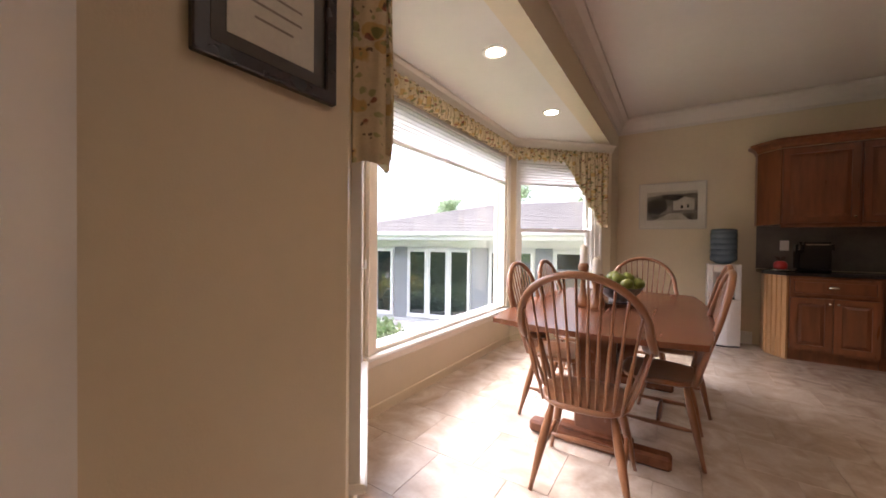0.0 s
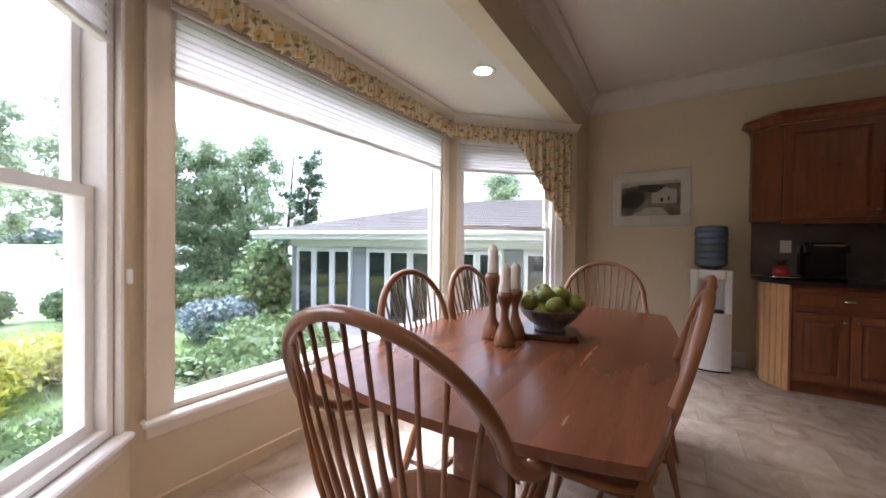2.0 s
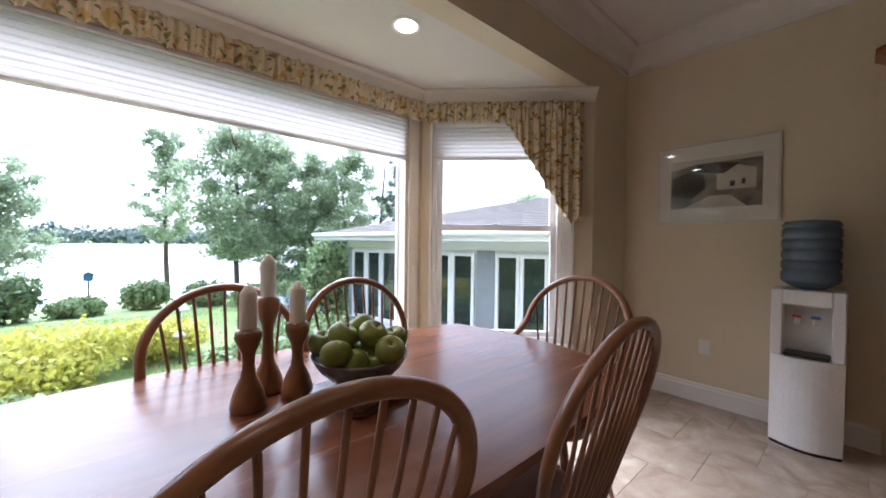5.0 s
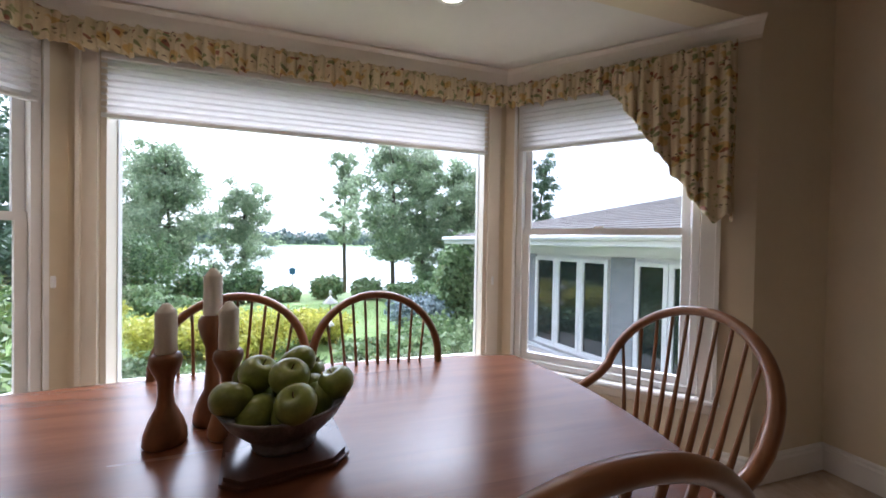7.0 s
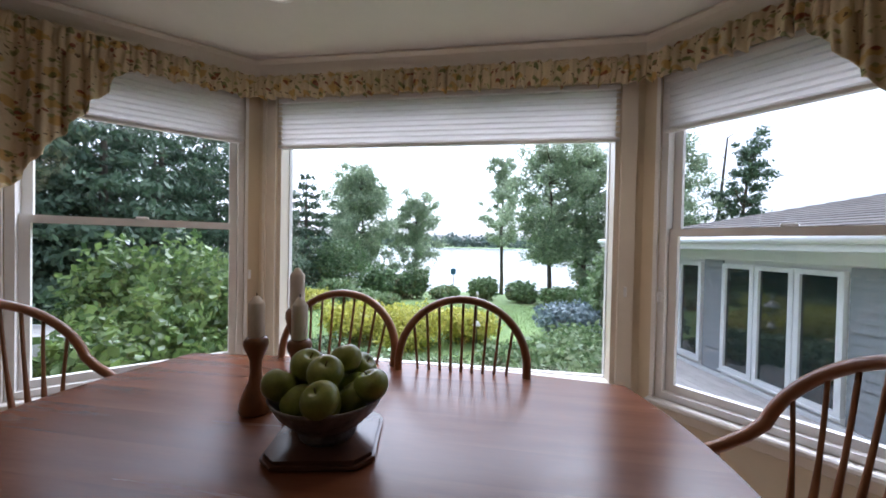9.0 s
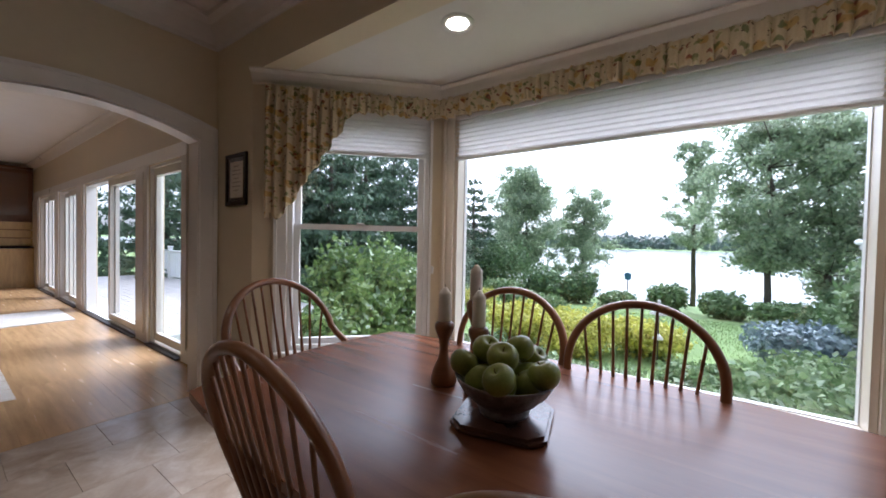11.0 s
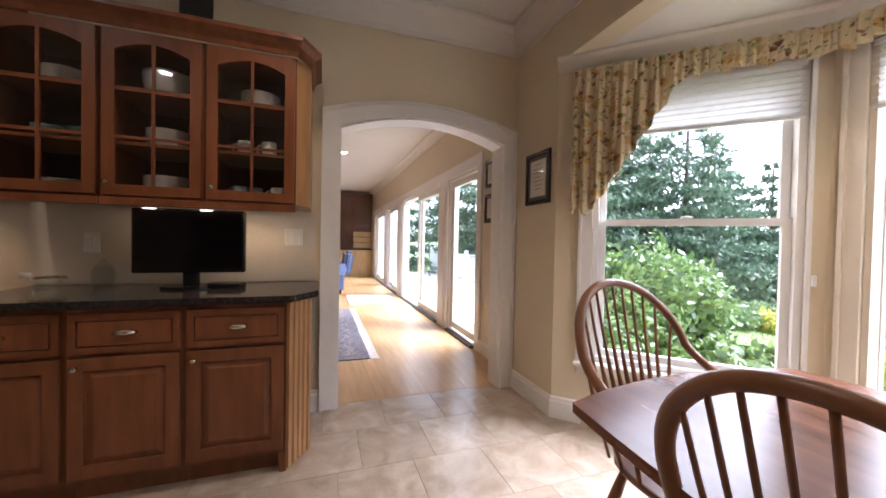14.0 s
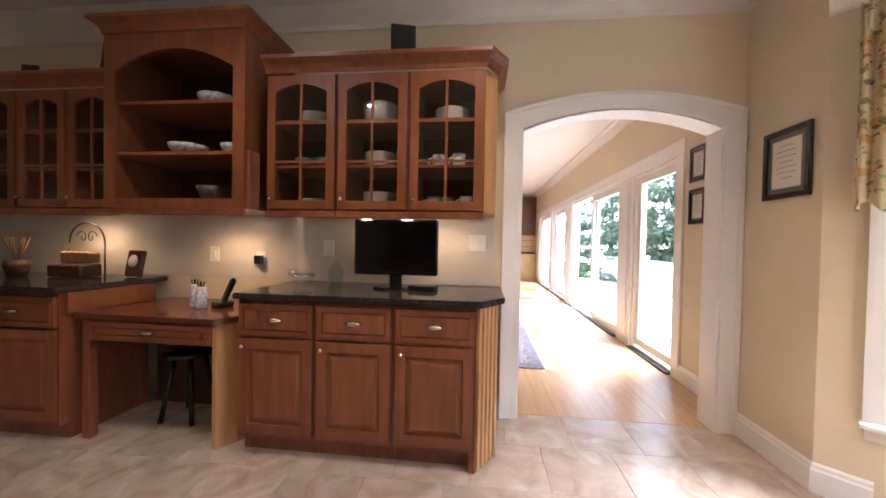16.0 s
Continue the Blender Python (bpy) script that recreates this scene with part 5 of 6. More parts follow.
MOUNT = mat("dark_mount", (0.10, 0.085, 0.08), 0.6, vary=0.1)
INK = mat("faded_ink", (0.3, 0.25, 0.2), 0.8)
small_frame(0.43, 1.70, 0.31, 0.39, WEST + 0.002, "dark wooden frame with a printed certificate", 0.03)
small_frame(-0.62, 1.93, 0.23, 0.30, LW + 0.002, "small dark frame on the living room wall", 0.02)
small_frame(-0.62, 1.57, 0.23, 0.30, LW + 0.002, "small dark frame on the living room wall", 0.02)

# ---- living room furniture ----
HUTCHPALE = mat("pale_cabinet_wood", (0.55, 0.38, 0.17), 0.35, vary=0.12, scale=4, stretch=(6, 6, 0.8))
HUTCHDARK = mat("dark_cabinet_wood", (0.17, 0.07, 0.035), 0.35, vary=0.2, scale=4, stretch=(6, 6, 0.8))
hut = thing("wall_unit", "built-in wall unit, dark glazed uppers over pale drawers", "cabinet", "", pose(1.75, LS + 0.55, 0, 0, 0, 180))
WU = 2.58
part("base_body", one_box(0, WU, 0.02, 0.545, 0, 0.9), HUTCHPALE, hut)
part("counter", one_box(-0.01, WU, -0.01, 0.545, 0.902, 0.935, 0.004), GRANITE, hut)
part("upper_body", one_box(0, WU, 0.24, 0.545, 1.4, 2.74), HUTCHDARK, hut)
part("upper_back", one_box(0, WU, 0.5, 0.545, 0.936, 1.4), HUTCHDARK, hut)
part("cornice", one_box(-0.01, WU, 0.17, 0.545, 2.741, 2.80, 0.01), HUTCHDARK, hut)
for k in range(4):
    a, b = WU * k / 4 + 0.02, WU * (k + 1) / 4 - 0.02
    if k % 2:
        dd = part("door", frame_rect(a, b, 0.1, 0.87, 0.06, 0.0, 0.018), HUTCHPALE, hut)
        part("panel", one_box(a + 0.06, b - 0.06, 0.004, 0.014, 0.16, 0.81), HUTCHPALE, dd)
    else:
        for j in range(3):
            dd = part("drawer", one_box(a, b, 0.0, 0.018, 0.1 + 0.26 * j, 0.34 + 0.26 * j, 0.005), HUTCHPALE, hut)
            part("knob", lathe([(0.015, 0), (0.015, 0.01)], 8, (a + b) / 2, -0.005), CHROME, dd).location = (0, 0, 0.22 + 0.26 * j)
    gd = part("glass_door", frame_rect(a, b, 1.62 if k % 2 else 1.45, 2.70, 0.06, 0.215, 0.238), HUTCHDARK, hut)
    part("pane", one_box(a + 0.06, b - 0.06, 0.225, 0.23, 1.68 if k % 2 else 1.51, 2.64), CABGLASS, gd)
    if k % 2:
        for j in range(3):
            part("drawer", one_box(a, b, 0.14, 0.239, 0.96 + 0.19 * j, 1.13 + 0.19 * j, 0.004), HUTCHPALE if k == 3 else HUTCHDARK, hut)
SOFA = mat("blue_upholstery", (0.20, 0.26, 0.48), 0.85, vary=0.08, scale=12, bump=0.2, bump_scale=200)
NAVY = mat("navy_cushion", (0.05, 0.07, 0.17), 0.85, vary=0.1, scale=12)
sofa = thing("sofa", "blue upholstered sofa with rolled arm", "sofa", "", pose(0.28, -5.55, 0))
part("base", soft_box(0.05, 2.0, -0.9, 0.0, 0.09, 0.45, 0.05, seg=3), SOFA, sofa)
arm = tube([(0.12, -0.95, 0.56), (0.12, 0.04, 0.56)], 0.13, 16)
part("arm", merge(arm, soft_box(0.04, 0.2, -0.93, 0.02, 0.1, 0.56, 0.02)), SOFA, sofa)
part("front_roll", tube([(0.02, 0.03, 0.56), (2.0, 0.03, 0.56)], 0.13, 16), SOFA, sofa)
part("backrest", local(soft_box(0.0, 0.2, -0.9, 0.0, 0.4, 0.95, 0.07, seg=3), pose(-0.05, 0, 0, 0, -8, 0)), SOFA, sofa)
part("cushion", local(soft_box(-0.2, 0.2, -0.08, 0.08, -0.18, 0.18, 0.07, seg=3), pose(0.42, -0.35, 0.72, 20, 0, 30)), SOFA, sofa)
part("cushion", local(soft_box(-0.2, 0.2, -0.08, 0.08, -0.18, 0.18, 0.07, seg=3), pose(0.30, -0.55, 0.74, 20, 0, 60)), NAVY, sofa)
for x in (0.12, 1.9):
    for y in (-0.8, -0.08):
        part("foot", lathe([(0.03, 0), (0.035, 0.1)], 12, x, y), DARK, sofa)


def rug(name, x0, x1, y0, y1, label, pale):
    t = thing(name, label, "rug", "", pose((x0 + x1) / 2, (y0 + y1) / 2, 0))
    w, d = (x1 - x0) / 2, (y1 - y0) / 2
    if pale:
        part("mat", soft_box(-w, w, -d, d, 0.001, 0.016, 0.006), FLEECE, t)
        return
    part("border", soft_box(-w, w, -d, d, 0.001, 0.012, 0.003), RUGNAVY, t)
    part("field", one_box(-w + 0.12, w - 0.12, -d + 0.12, d - 0.12, 0.0125, 0.0145), RUGFIELD, t)
    for s in (-1, 1):
        bm = bmesh.new()
        k = -d
        while k < d:
            j = random.uniform(-0.01, 0.01)
            v = [bm.verts.new(p) for p in ((s * w, k, 0.008), (s * w, k + 0.011, 0.008), (s * (w + 0.09), k + 0.011 + j, 0.003), (s * (w + 0.09), k + j, 0.003))]
            bm.faces.new(v)
            k += 0.013
        part("fringe", bm, FLEECE, t, "cream knotted fringe")


FLEECE = mat("cream_wool", (0.72, 0.68, 0.62), 0.95, vary=0.08, scale=14, bump=0.4, bump_scale=120)
RUGNAVY = mat("rug_navy_pattern", (0.10, 0.10, 0.14), 0.95, vary=0.3, scale=26, second=(0.25, 0.2, 0.2), bump=0.3, bump_scale=200)
RUGFIELD = mat("rug_field_pattern", (0.36, 0.31, 0.30), 0.95, vary=0.4, scale=30, second=(0.045, 0.045, 0.075), bump=0.3, bump_scale=200, fine=0.3)
rug("oriental_rug", 0.33, 2.2, -3.7, -0.92, "navy patterned oriental rug with cream fringe on oak floor", False)
rug("runner_rug", -0.62, 0.3, -5.3, -4.15, "pale cream rug by the open glass door", True)

# ---- outside: ground, lake, far shore ----
def gz(x, y):
    d = max(0.0, -x - 9.0)
    return -0.95 - 1.75 * min(1.0, d / 20.0) ** 1.2 - 0.0006 * max(0.0, abs(y - 2) - 30)


LAWN = mat("mown_lawn", (0.26, 0.36, 0.12), 0.9, vary=0.2, scale=1.2, second=(0.16, 0.25, 0.08), bump=0.5, bump_scale=60, fine=0.25)
xs = [-3000, -900, -450, -300, -120, -60, -40, -34, -30, -28] + [-26 + 1.0 * k for k in range(26)] + [0.0, 6, 20, 100, 900, 3000]
ys = [-3000, -900, -300, -100, -40, -20] + [-16 + 2.0 * k for k in range(20)] + [26, 40, 100, 300, 900, 3000]
bm = bmesh.new()
grid = [[bm.verts.new((x, y, max(-3.2, gz(x, y)) + (0.05 * noise.noise((x * 0.3, y * 0.3, 0)) if -40 < x < 0 else 0) + (0.9 if x < -420 else 0))) for y in ys] for x in xs]
for i in range(len(xs) - 1):
    for j in range(len(ys) - 1):
        bm.faces.new((grid[i][j], grid[i + 1][j], grid[i + 1][j + 1], grid[i][j + 1]))
for f in bm.faces:
    f.smooth = True
structure("ground", bm, LAWN, "green lawn sloping down to the lake", "lawn")
WATER = mat("lake_water", (0.30, 0.33, 0.34), 0.16, vary=0.05, scale=0.05, bump=0.15, bump_scale=2.0, spec=0.9)
structure("water", one_box(-420, -26.5, -700, 700, -3.4, -2.55), WATER, "pale still lake water", "lake")


# ---- leaves ----
def leaf_mat(name, light, dark, through=0.3, rough=0.55):
    m = bpy.data.materials.new(name)
    m.use_nodes = True
    n, l = m.node_tree.nodes, m.node_tree.links
    b = n["Principled BSDF"]
    b.inputs["Roughness"].default_value = rough
    geo = n.new("ShaderNodeNewGeometry")
    ramp = n.new("ShaderNodeValToRGB")
    ramp.color_ramp.elements[0].color, ramp.color_ramp.elements[1].color = (*dark, 1), (*light, 1)
    l.new(geo.outputs["Random Per Island"], ramp.inputs[0])
    l.new(ramp.outputs[0], b.inputs["Base Color"])
    tr, mx = n.new("ShaderNodeBsdfTranslucent"), n.new("ShaderNodeMixShader")
    l.new(ramp.outputs[0], tr.inputs[0])
    mx.inputs[0].default_value = through
    l.new(b.outputs[0], mx.inputs[1])
    l.new(tr.outputs[0], mx.inputs[2])
    l.new(mx.outputs[0], n["Material Output"].inputs[0])
    return m


# tree leaves paled in colour to stand in for the haze over the garden
MAPLE = leaf_mat("haze_paled_tree_leaves", (0.50, 0.57, 0.38), (0.26, 0.34, 0.21), 0.5)
CONIFER = leaf_mat("conifer_needles", (0.17, 0.24, 0.15), (0.055, 0.10, 0.06), 0.3)
RHODO = leaf_mat("rhododendron_leaves", (0.24, 0.34, 0.10), (0.07, 0.13, 0.04), 0.35, 0.4)
YELLOW = leaf_mat("yellow_spirea_leaves", (0.70, 0.66, 0.14), (0.42, 0.44, 0.08), 0.35)
BLUESPRUCE = leaf_mat("blue_spruce_needles", (0.40, 0.48, 0.50), (0.14, 0.2, 0.22), 0.1)
SHRUB = leaf_mat("shrub_leaves", (0.32, 0.42, 0.2), (0.12, 0.2, 0.08), 0.3)
HEDGE = leaf_mat("clipped_hedge_leaves", (0.22, 0.31, 0.14), (0.08, 0.14, 0.06), 0.25)
# far woods: distance haze is put into this pale grey-green
FAR = leaf_mat("haze_greyed_far_leaves", (0.30, 0.36, 0.33), (0.20, 0.26, 0.24), 0.0, 0.9)
BARK = mat("grey_bark", (0.16, 0.13, 0.10), 0.9, vary=0.3, scale=8, bump=0.8, bump_scale=25, stretch=(3, 3, 0.6))


def leaves(name, blobs, count, size, material, parent, seed, long=1.8, droop=0.0, shell=0.45):
    """Many small leaves spread through uneven clumps."""
    rs = np.random.RandomState(seed)
    vol = np.array([b[3] * b[4] * b[5] for b in blobs]) ** 0.75
    pick = rs.choice(len(blobs), count, p=vol / vol.sum())
    B = np.array(blobs)[pick]
    d = rs.normal(size=(count, 3))
    d /= np.linalg.norm(d, axis=1)[:, None]
    lump = 1 + 0.3 * np.sin(d[:, 0] * 7 + B[:, 0] * 3) * np.sin(d[:, 1] * 6 + B[:, 1]) + 0.15 * np.sin(d[:, 2] * 9 + B[:, 2] * 5)
    r = (shell + (1 - shell) * rs.rand(count) ** 0.6) * lump
    c = B[:, :3] + d * r[:, None] * B[:, 3:6]
    a = rs.normal(size=(count, 3))
    a[:, 2] -= droop
    a /= np.linalg.norm(a, axis=1)[:, None]
    t = np.cross(a, d + rs.normal(scale=0.5, size=(count, 3)))
    t /= np.linalg.norm(t, axis=1)[:, None]
    s = size * (0.6 + 0.8 * rs.rand(count))[:, None]
    v = np.stack([c - a * s * long / 2, c + t * s / 2, c + a * s * long / 2, c - t * s / 2], axis=1).reshape(-1, 3)
    me = bpy.data.meshes.new(name)
    me.from_pydata(v.tolist(), [], np.arange(count * 4).reshape(-1, 4).tolist())
    me.materials.append(material)
    ob = new(name, me)
    ob.parent = parent
    return ob


def shrub(x, y, r, h, material, label, seed, count=2600, size=0.07, z=None, cat="shrub", flat=1.0, lumps=7, group="garden shrubs"):
    g = gz(x, y) if z is None else z
    t = thing("shrub", label, cat, group, pose(x, y, g))
    rs = random.Random(seed)
    blobs = [(0, 0, h * 0.45, r * 0.75, r * 0.75 * flat, h * 0.5)]
    for k in range(lumps):
        a = 2 * math.pi * k / lumps + rs.uniform(-0.4, 0.4)
        q = rs.uniform(0.35, 0.6)
        blobs.append((q * r * math.cos(a), q * r * flat * math.sin(a), h * rs.uniform(0.3, 0.62), r * rs.uniform(0.35, 0.5), r * rs.uniform(0.35, 0.5) * flat, h * rs.uniform(0.28, 0.4)))
    leaves("foliage", blobs, count, size, material, t, seed)
    bm = merge(*[tube([(0, 0, -0.05), (0.3 * r * math.cos(k * 1.3), 0.3 * r * math.sin(k * 1.3), h * 0.4), (0.5 * r * math.cos(k * 1.3), 0.5 * r * math.sin(k * 1.3), h * 0.65)], [0.02, 0.012, 0.005], 6) for k in range(5)])
    part("stems", bm, BARK, t)
    return t


def tree(x, y, h, r, label, seed, count=6500, size=0.17, clear_to=0.3, material=None, n=16, trunk=0.13):
    g = gz(x, y) - 0.1
    t = thing("tree", label, "tree", "lakeside trees", pose(x, y, g))
    rs = random.Random(seed)
    sway = [(rs.uniform(-0.02, 0.02) * h * k / 8, rs.uniform(-0.02, 0.02) * h * k / 8, h * 0.94 * k / 8) for k in range(9)]
    part("trunk", tube(sway, [trunk * (1 - 0.85 * k / 8) + 0.015 for k in range(9)], 9), BARK, t)
    blobs, limbs = [], []
    n *= 2
    for k in range(n):
        f = clear_to + (1 - clear_to) * (k + 0.5) / n
        a = k * 2.4 + rs.uniform(-0.5, 0.5)
        w = r * (1.15 - abs(f - 0.55) * 1.5) * rs.uniform(0.2, 0.95)
        i = min(7, int(f * 8))
        base = Vector(sway[i])
        tip = Vector((base.x + w * math.cos(a), base.y + w * math.sin(a), h * f))
        for q in (1.0, 0.72, 0.45):
            s = rs.uniform(0.12, 0.30) * r * (0.6 + 0.4 * q)
            c = base.lerp(tip, q)
            blobs.append((c.x + rs.uniform(-0.16, 0.16) * r, c.y + rs.uniform(-0.16, 0.16) * r, c.z + rs.uniform(-0.1, 0.16) * r, s * 1.1, s * 1.1, s * 0.85))
        limbs.append(tube([base.lerp(tip, q) + Vector((0, 0, -0.25 * math.sin(q * 3.1) * w * 0.3)) for q in (0, 0.35, 0.7, 1.0)], [0.035, 0.022, 0.012, 0.005], 5))
    part("limbs", merge(*limbs), BARK, t)
    leaves("crown", blobs, int(count * 2.5), size * 0.56, material or MAPLE, t, seed, shell=0.0)


def conifer(x, y, h, r, label, seed, count=7000, size=0.13):
    g = gz(x, y) - 0.1
    t = thing("conifer", label, "tree", "dark conifers", pose(x, y, g))
    part("trunk", tube([(0, 0, 0), (0, 0, h)], [0.16, 0.02], 9), BARK, t)
    rs = random.Random(seed)
    blobs, limbs = [], []
    tiers = 13
    for k in range(tiers):
        f = 0.06 + 0.92 * k / tiers
        w = r * (1 - f) + 0.18
        for j in range(5):
            a = j * 1.2566 + k * 0.7 + rs.uniform(-0.3, 0.3)
            q = w * rs.uniform(0.55, 0.85)
            p = (q * math.cos(a), q * math.sin(a), h * f - 0.12 * q)
            blobs.append((*p, w * 0.42, w * 0.42, 0.22 + 0.05 * w))
            limbs.append(tube([(0, 0, h * f + 0.1), (p[0] * 0.6, p[1] * 0.6, p[2] + 0.08), (p[0] * 1.2, p[1] * 1.2, p[2] - 0.05)], [0.03, 0.018, 0.006], 5))
    part("limbs", merge(*limbs), BARK, t)
    leaves("crown", blobs, int(count * 1.7), size * 0.8, CONIFER, t, seed, long=2.2, droop=0.7, shell=0.1)


tree(-26.0, -7.2, 9.6, 3.4, "broad leafy tree by the lake", 11, 9000, 0.2, 0.2)
tree(-29.0, -3.6, 8.2, 2.6, "smaller leafy tree by the lake", 12, 6000, 0.2, 0.2)
tree(-31.0, -10.5, 10.0, 3.6, "broad leafy tree by the lake", 22, 7000, 0.22, 0.15)
tree(-26.0, 3.6, 10.2, 1.9, "slender lakeside tree with a bare lower trunk", 13, 4200, 0.17, 0.38, n=13, trunk=0.14)
tree(-20.4, 6.2, 9.6, 2.9, "tall lakeside tree with a forked airy crown", 14, 8000, 0.18, 0.26, n=20)
tree(-21.4, 8.3, 9.2, 2.7, "tall lakeside tree with a dense crown", 15, 8000, 0.18, 0.14, n=20)
tree(-22.0, 10.6, 8.8, 2.7, "tall lakeside tree with a dense crown", 16, 7000, 0.18, 0.12, n=18)
tree(-25.0, 13.0, 8.0, 2.4, "leafy tree beyond the wing", 17, 5000, 0.2, 0.15)
tree(-20.0, 12.0, 8.8, 2.7, "tall lakeside tree with a dense crown", 23, 7000, 0.18, 0.12, n=18)
tree(-19.7, 15.6, 9.0, 1.5, "tall thin tree with tiered sparse branches", 18, 3800, 0.16, 0.2, n=18, material=CONIFER)
bare = thing("dead_tree", "bare leaning dead tree trunk behind the wing", "tree", "", pose(-20.6, 14.55, gz(-20.6, 14.55) - 0.1))
part("trunk", tube([(0, 0.09 * k, 1.15 * k) for k in range(9)], [0.13 - 0.011 * k for k in range(9)], 8), BARK, bare)
part("twigs", merge(*[tube([(0, 0.09 * k, 1.15 * k), (0.2, 0.09 * k + 0.35 * (-1) ** k, 1.15 * k + 0.25)], [0.03, 0.008], 5) for k in range(4, 9)]), BARK, bare)
tree(-10.0, 24.0, 7.4, 2.6, "leafy tree behind the wing's roof", 19, 5000, 0.2, 0.15)
tree(-16.0, 25.0, 6.4, 2.4, "leafy tree behind the wing's roof", 20, 4000, 0.2, 0.15)
tree(-5.0, 27.0, 8.0, 2.8, "leafy tree behind the wing's roof", 21, 4000, 0.2, 0.15)
for k, (x, y, h, r) in enumerate(((-8.6, -8.6, 8.5, 2.4), (-11.2, -9.4, 9.5, 2.8), (-14.0, -8.4, 9.0, 2.8), (-17.5, -9.6, 8.0, 2.6), (-20.5, -8.8, 6.8, 2.2), (-6.2, -11.5, 9.5, 2.6), (-9.5, -13.5, 10.0, 3.0), (-24, -13, 8, 2.6), (-5.8, -17.0, 9.0, 2.8), (-12.8, -11.5, 10.0, 2.8), (-16.0, -12.0, 10.0, 2.8), (-7.6, -10.0, 9.0, 2.2))):
    conifer(x, y, h + 1.2, r * 1.3, "dark spreading conifer at the garden's edge", 40 + k)

for k, (x, y, r, h) in enumerate(((-4.7, -1.75, 1.15, 2.05), (-5.6, -2.7, 1.3, 2.25), (-4.75, -3.2, 1.1, 2.1), (-6.9, -3.4, 1.3, 1.9), (-3.5, -1.35, 0.95, 1.6), (-2.75, -0.85, 0.8, 1.35), (-3.6, -0.1, 0.8, 1.1))):
    shrub(x, y, r, h, RHODO, "large glossy green rhododendron beside the deck", 60 + k, 7500, 0.075)
for k, (x, y, r, h) in enumerate(((-7.3, 0.0, 0.95, 0.85), (-7.0, 1.35, 1.0, 0.98), (-7.7, 2.6, 0.8, 0.75))):
    shrub(x, y, r, h, YELLOW, "golden yellow spirea mound in the flower bed", 70 + k, 5200, 0.05)
shrub(-8.3, 4.95, 0.98, 0.95, BLUESPRUCE, "low spreading blue spruce on the lawn", 80, 5000, 0.06, flat=0.9)
for k, (x, y, r, h) in enumerate(((-4.9, 4.55, 0.95, 0.85), (-6.2, 4.9, 0.95, 0.8), (-5.5, 3.6, 0.8, 0.6), (-4.2, 3.7, 0.7, 0.6))):
    shrub(x, y, r, h, SHRUB, "soft green shrub below the windows", 90 + k, 3800, 0.065)
for k, (x, y) in enumerate(((-4.3, 0.4), (-4.0, 1.5), (-4.9, 1.2), (-3.7, 2.6), (-4.8, 2.4), (-5.2, 0.2))):
    shrub(x, y, 0.75, 0.5, HEDGE if k % 2 else SHRUB, "low ground-cover shrub under the bay", 100 + k, 2600, 0.05)
shrub(-8.0, 6.0, 0.75, 2.35, SHRUB, "tall ivy-clad shrub at the wing's corner", 110, 4500, 0.08)
for k, (x, y, r, h) in enumerate(((-16.5, -2.4, 1.3, 1.75), (-17.0, -1.0, 1.05, 1.6), (-17.5, 0.7, 0.9, 0.75), (-18.5, 2.6, 0.95, 1.3), (-17.0, 4.5, 0.95, 1.15), (-15.6, 6.2, 1.3, 0.9), (-14.2, 7.6, 1.4, 1.1), (-13.5, 8.9, 1.4, 1.3), (-15.5, -4.2, 1.2, 1.0), (-13.6, -2.6, 0.9, 0.6), (-12.6, -1.1, 0.8, 0.5), (-17.6, 8.4, 1.6, 1.7), (-17.8, 10.3, 1.6, 1.9), (-15.8, 10.4, 1.4, 1.5))):
    shrub(x, y, r, h, HEDGE if k < 2 or k > 10 else SHRUB, "rounded green shrub along the lake bank", 120 + k, 3200, 0.1)
shrub(-19.5, -6.2, 2.3, 3.7, HEDGE, "large ball-clipped shrub on the lawn", 140, 5000, 0.1)
for k, (x, y) in enumerate(((-11.0, -3.2), (-12.5, -4.6), (-10.0, -4.2))):
    shrub(x, y, 0.95, 0.7, YELLOW if k == 0 else SHRUB, "low mounded shrub in the garden bed", 150 + k, 2600, 0.07)

# mown grass near the beds
rs = np.random.RandomState(3)
N = 26000
gx, gy = rs.uniform(-15, -5.5, N), rs.uniform(-4, 8, N)
gzv = np.array([gz(a, b) for a, b in zip(gx, gy)])
an, hh = rs.uniform(0, 6.28, N), rs.uniform(0.03, 0.08, N)
dx, dy = np.cos(an) * 0.008, np.sin(an) * 0.008
v = np.stack([np.stack([gx - dx, gy - dy, gzv], 1), np.stack([gx + dx, gy + dy, gzv], 1), np.stack([gx + dy * 4, gy - dx * 4, gzv + hh], 1)], 1).reshape(-1, 3)
me = bpy.data.meshes.new("grass")
me.from_pydata(v.tolist(), [], np.arange(N * 3).reshape(-1, 3).tolist())
me.materials.append(leaf_mat("grass_blades", (0.34, 0.45, 0.16), (0.2, 0.3, 0.1), 0.3))
tagged(new("grass", me), "short mown grass", "grass", kind="stuff")

# far shore woods
fs = new("far_woods")
tagged(fs, "hazy wooded far shore of the lake", "woods", kind="stuff")
rs = random.Random(9)
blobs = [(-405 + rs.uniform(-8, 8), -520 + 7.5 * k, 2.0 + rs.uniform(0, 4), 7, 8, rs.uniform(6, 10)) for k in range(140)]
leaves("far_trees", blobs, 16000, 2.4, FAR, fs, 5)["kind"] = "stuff"

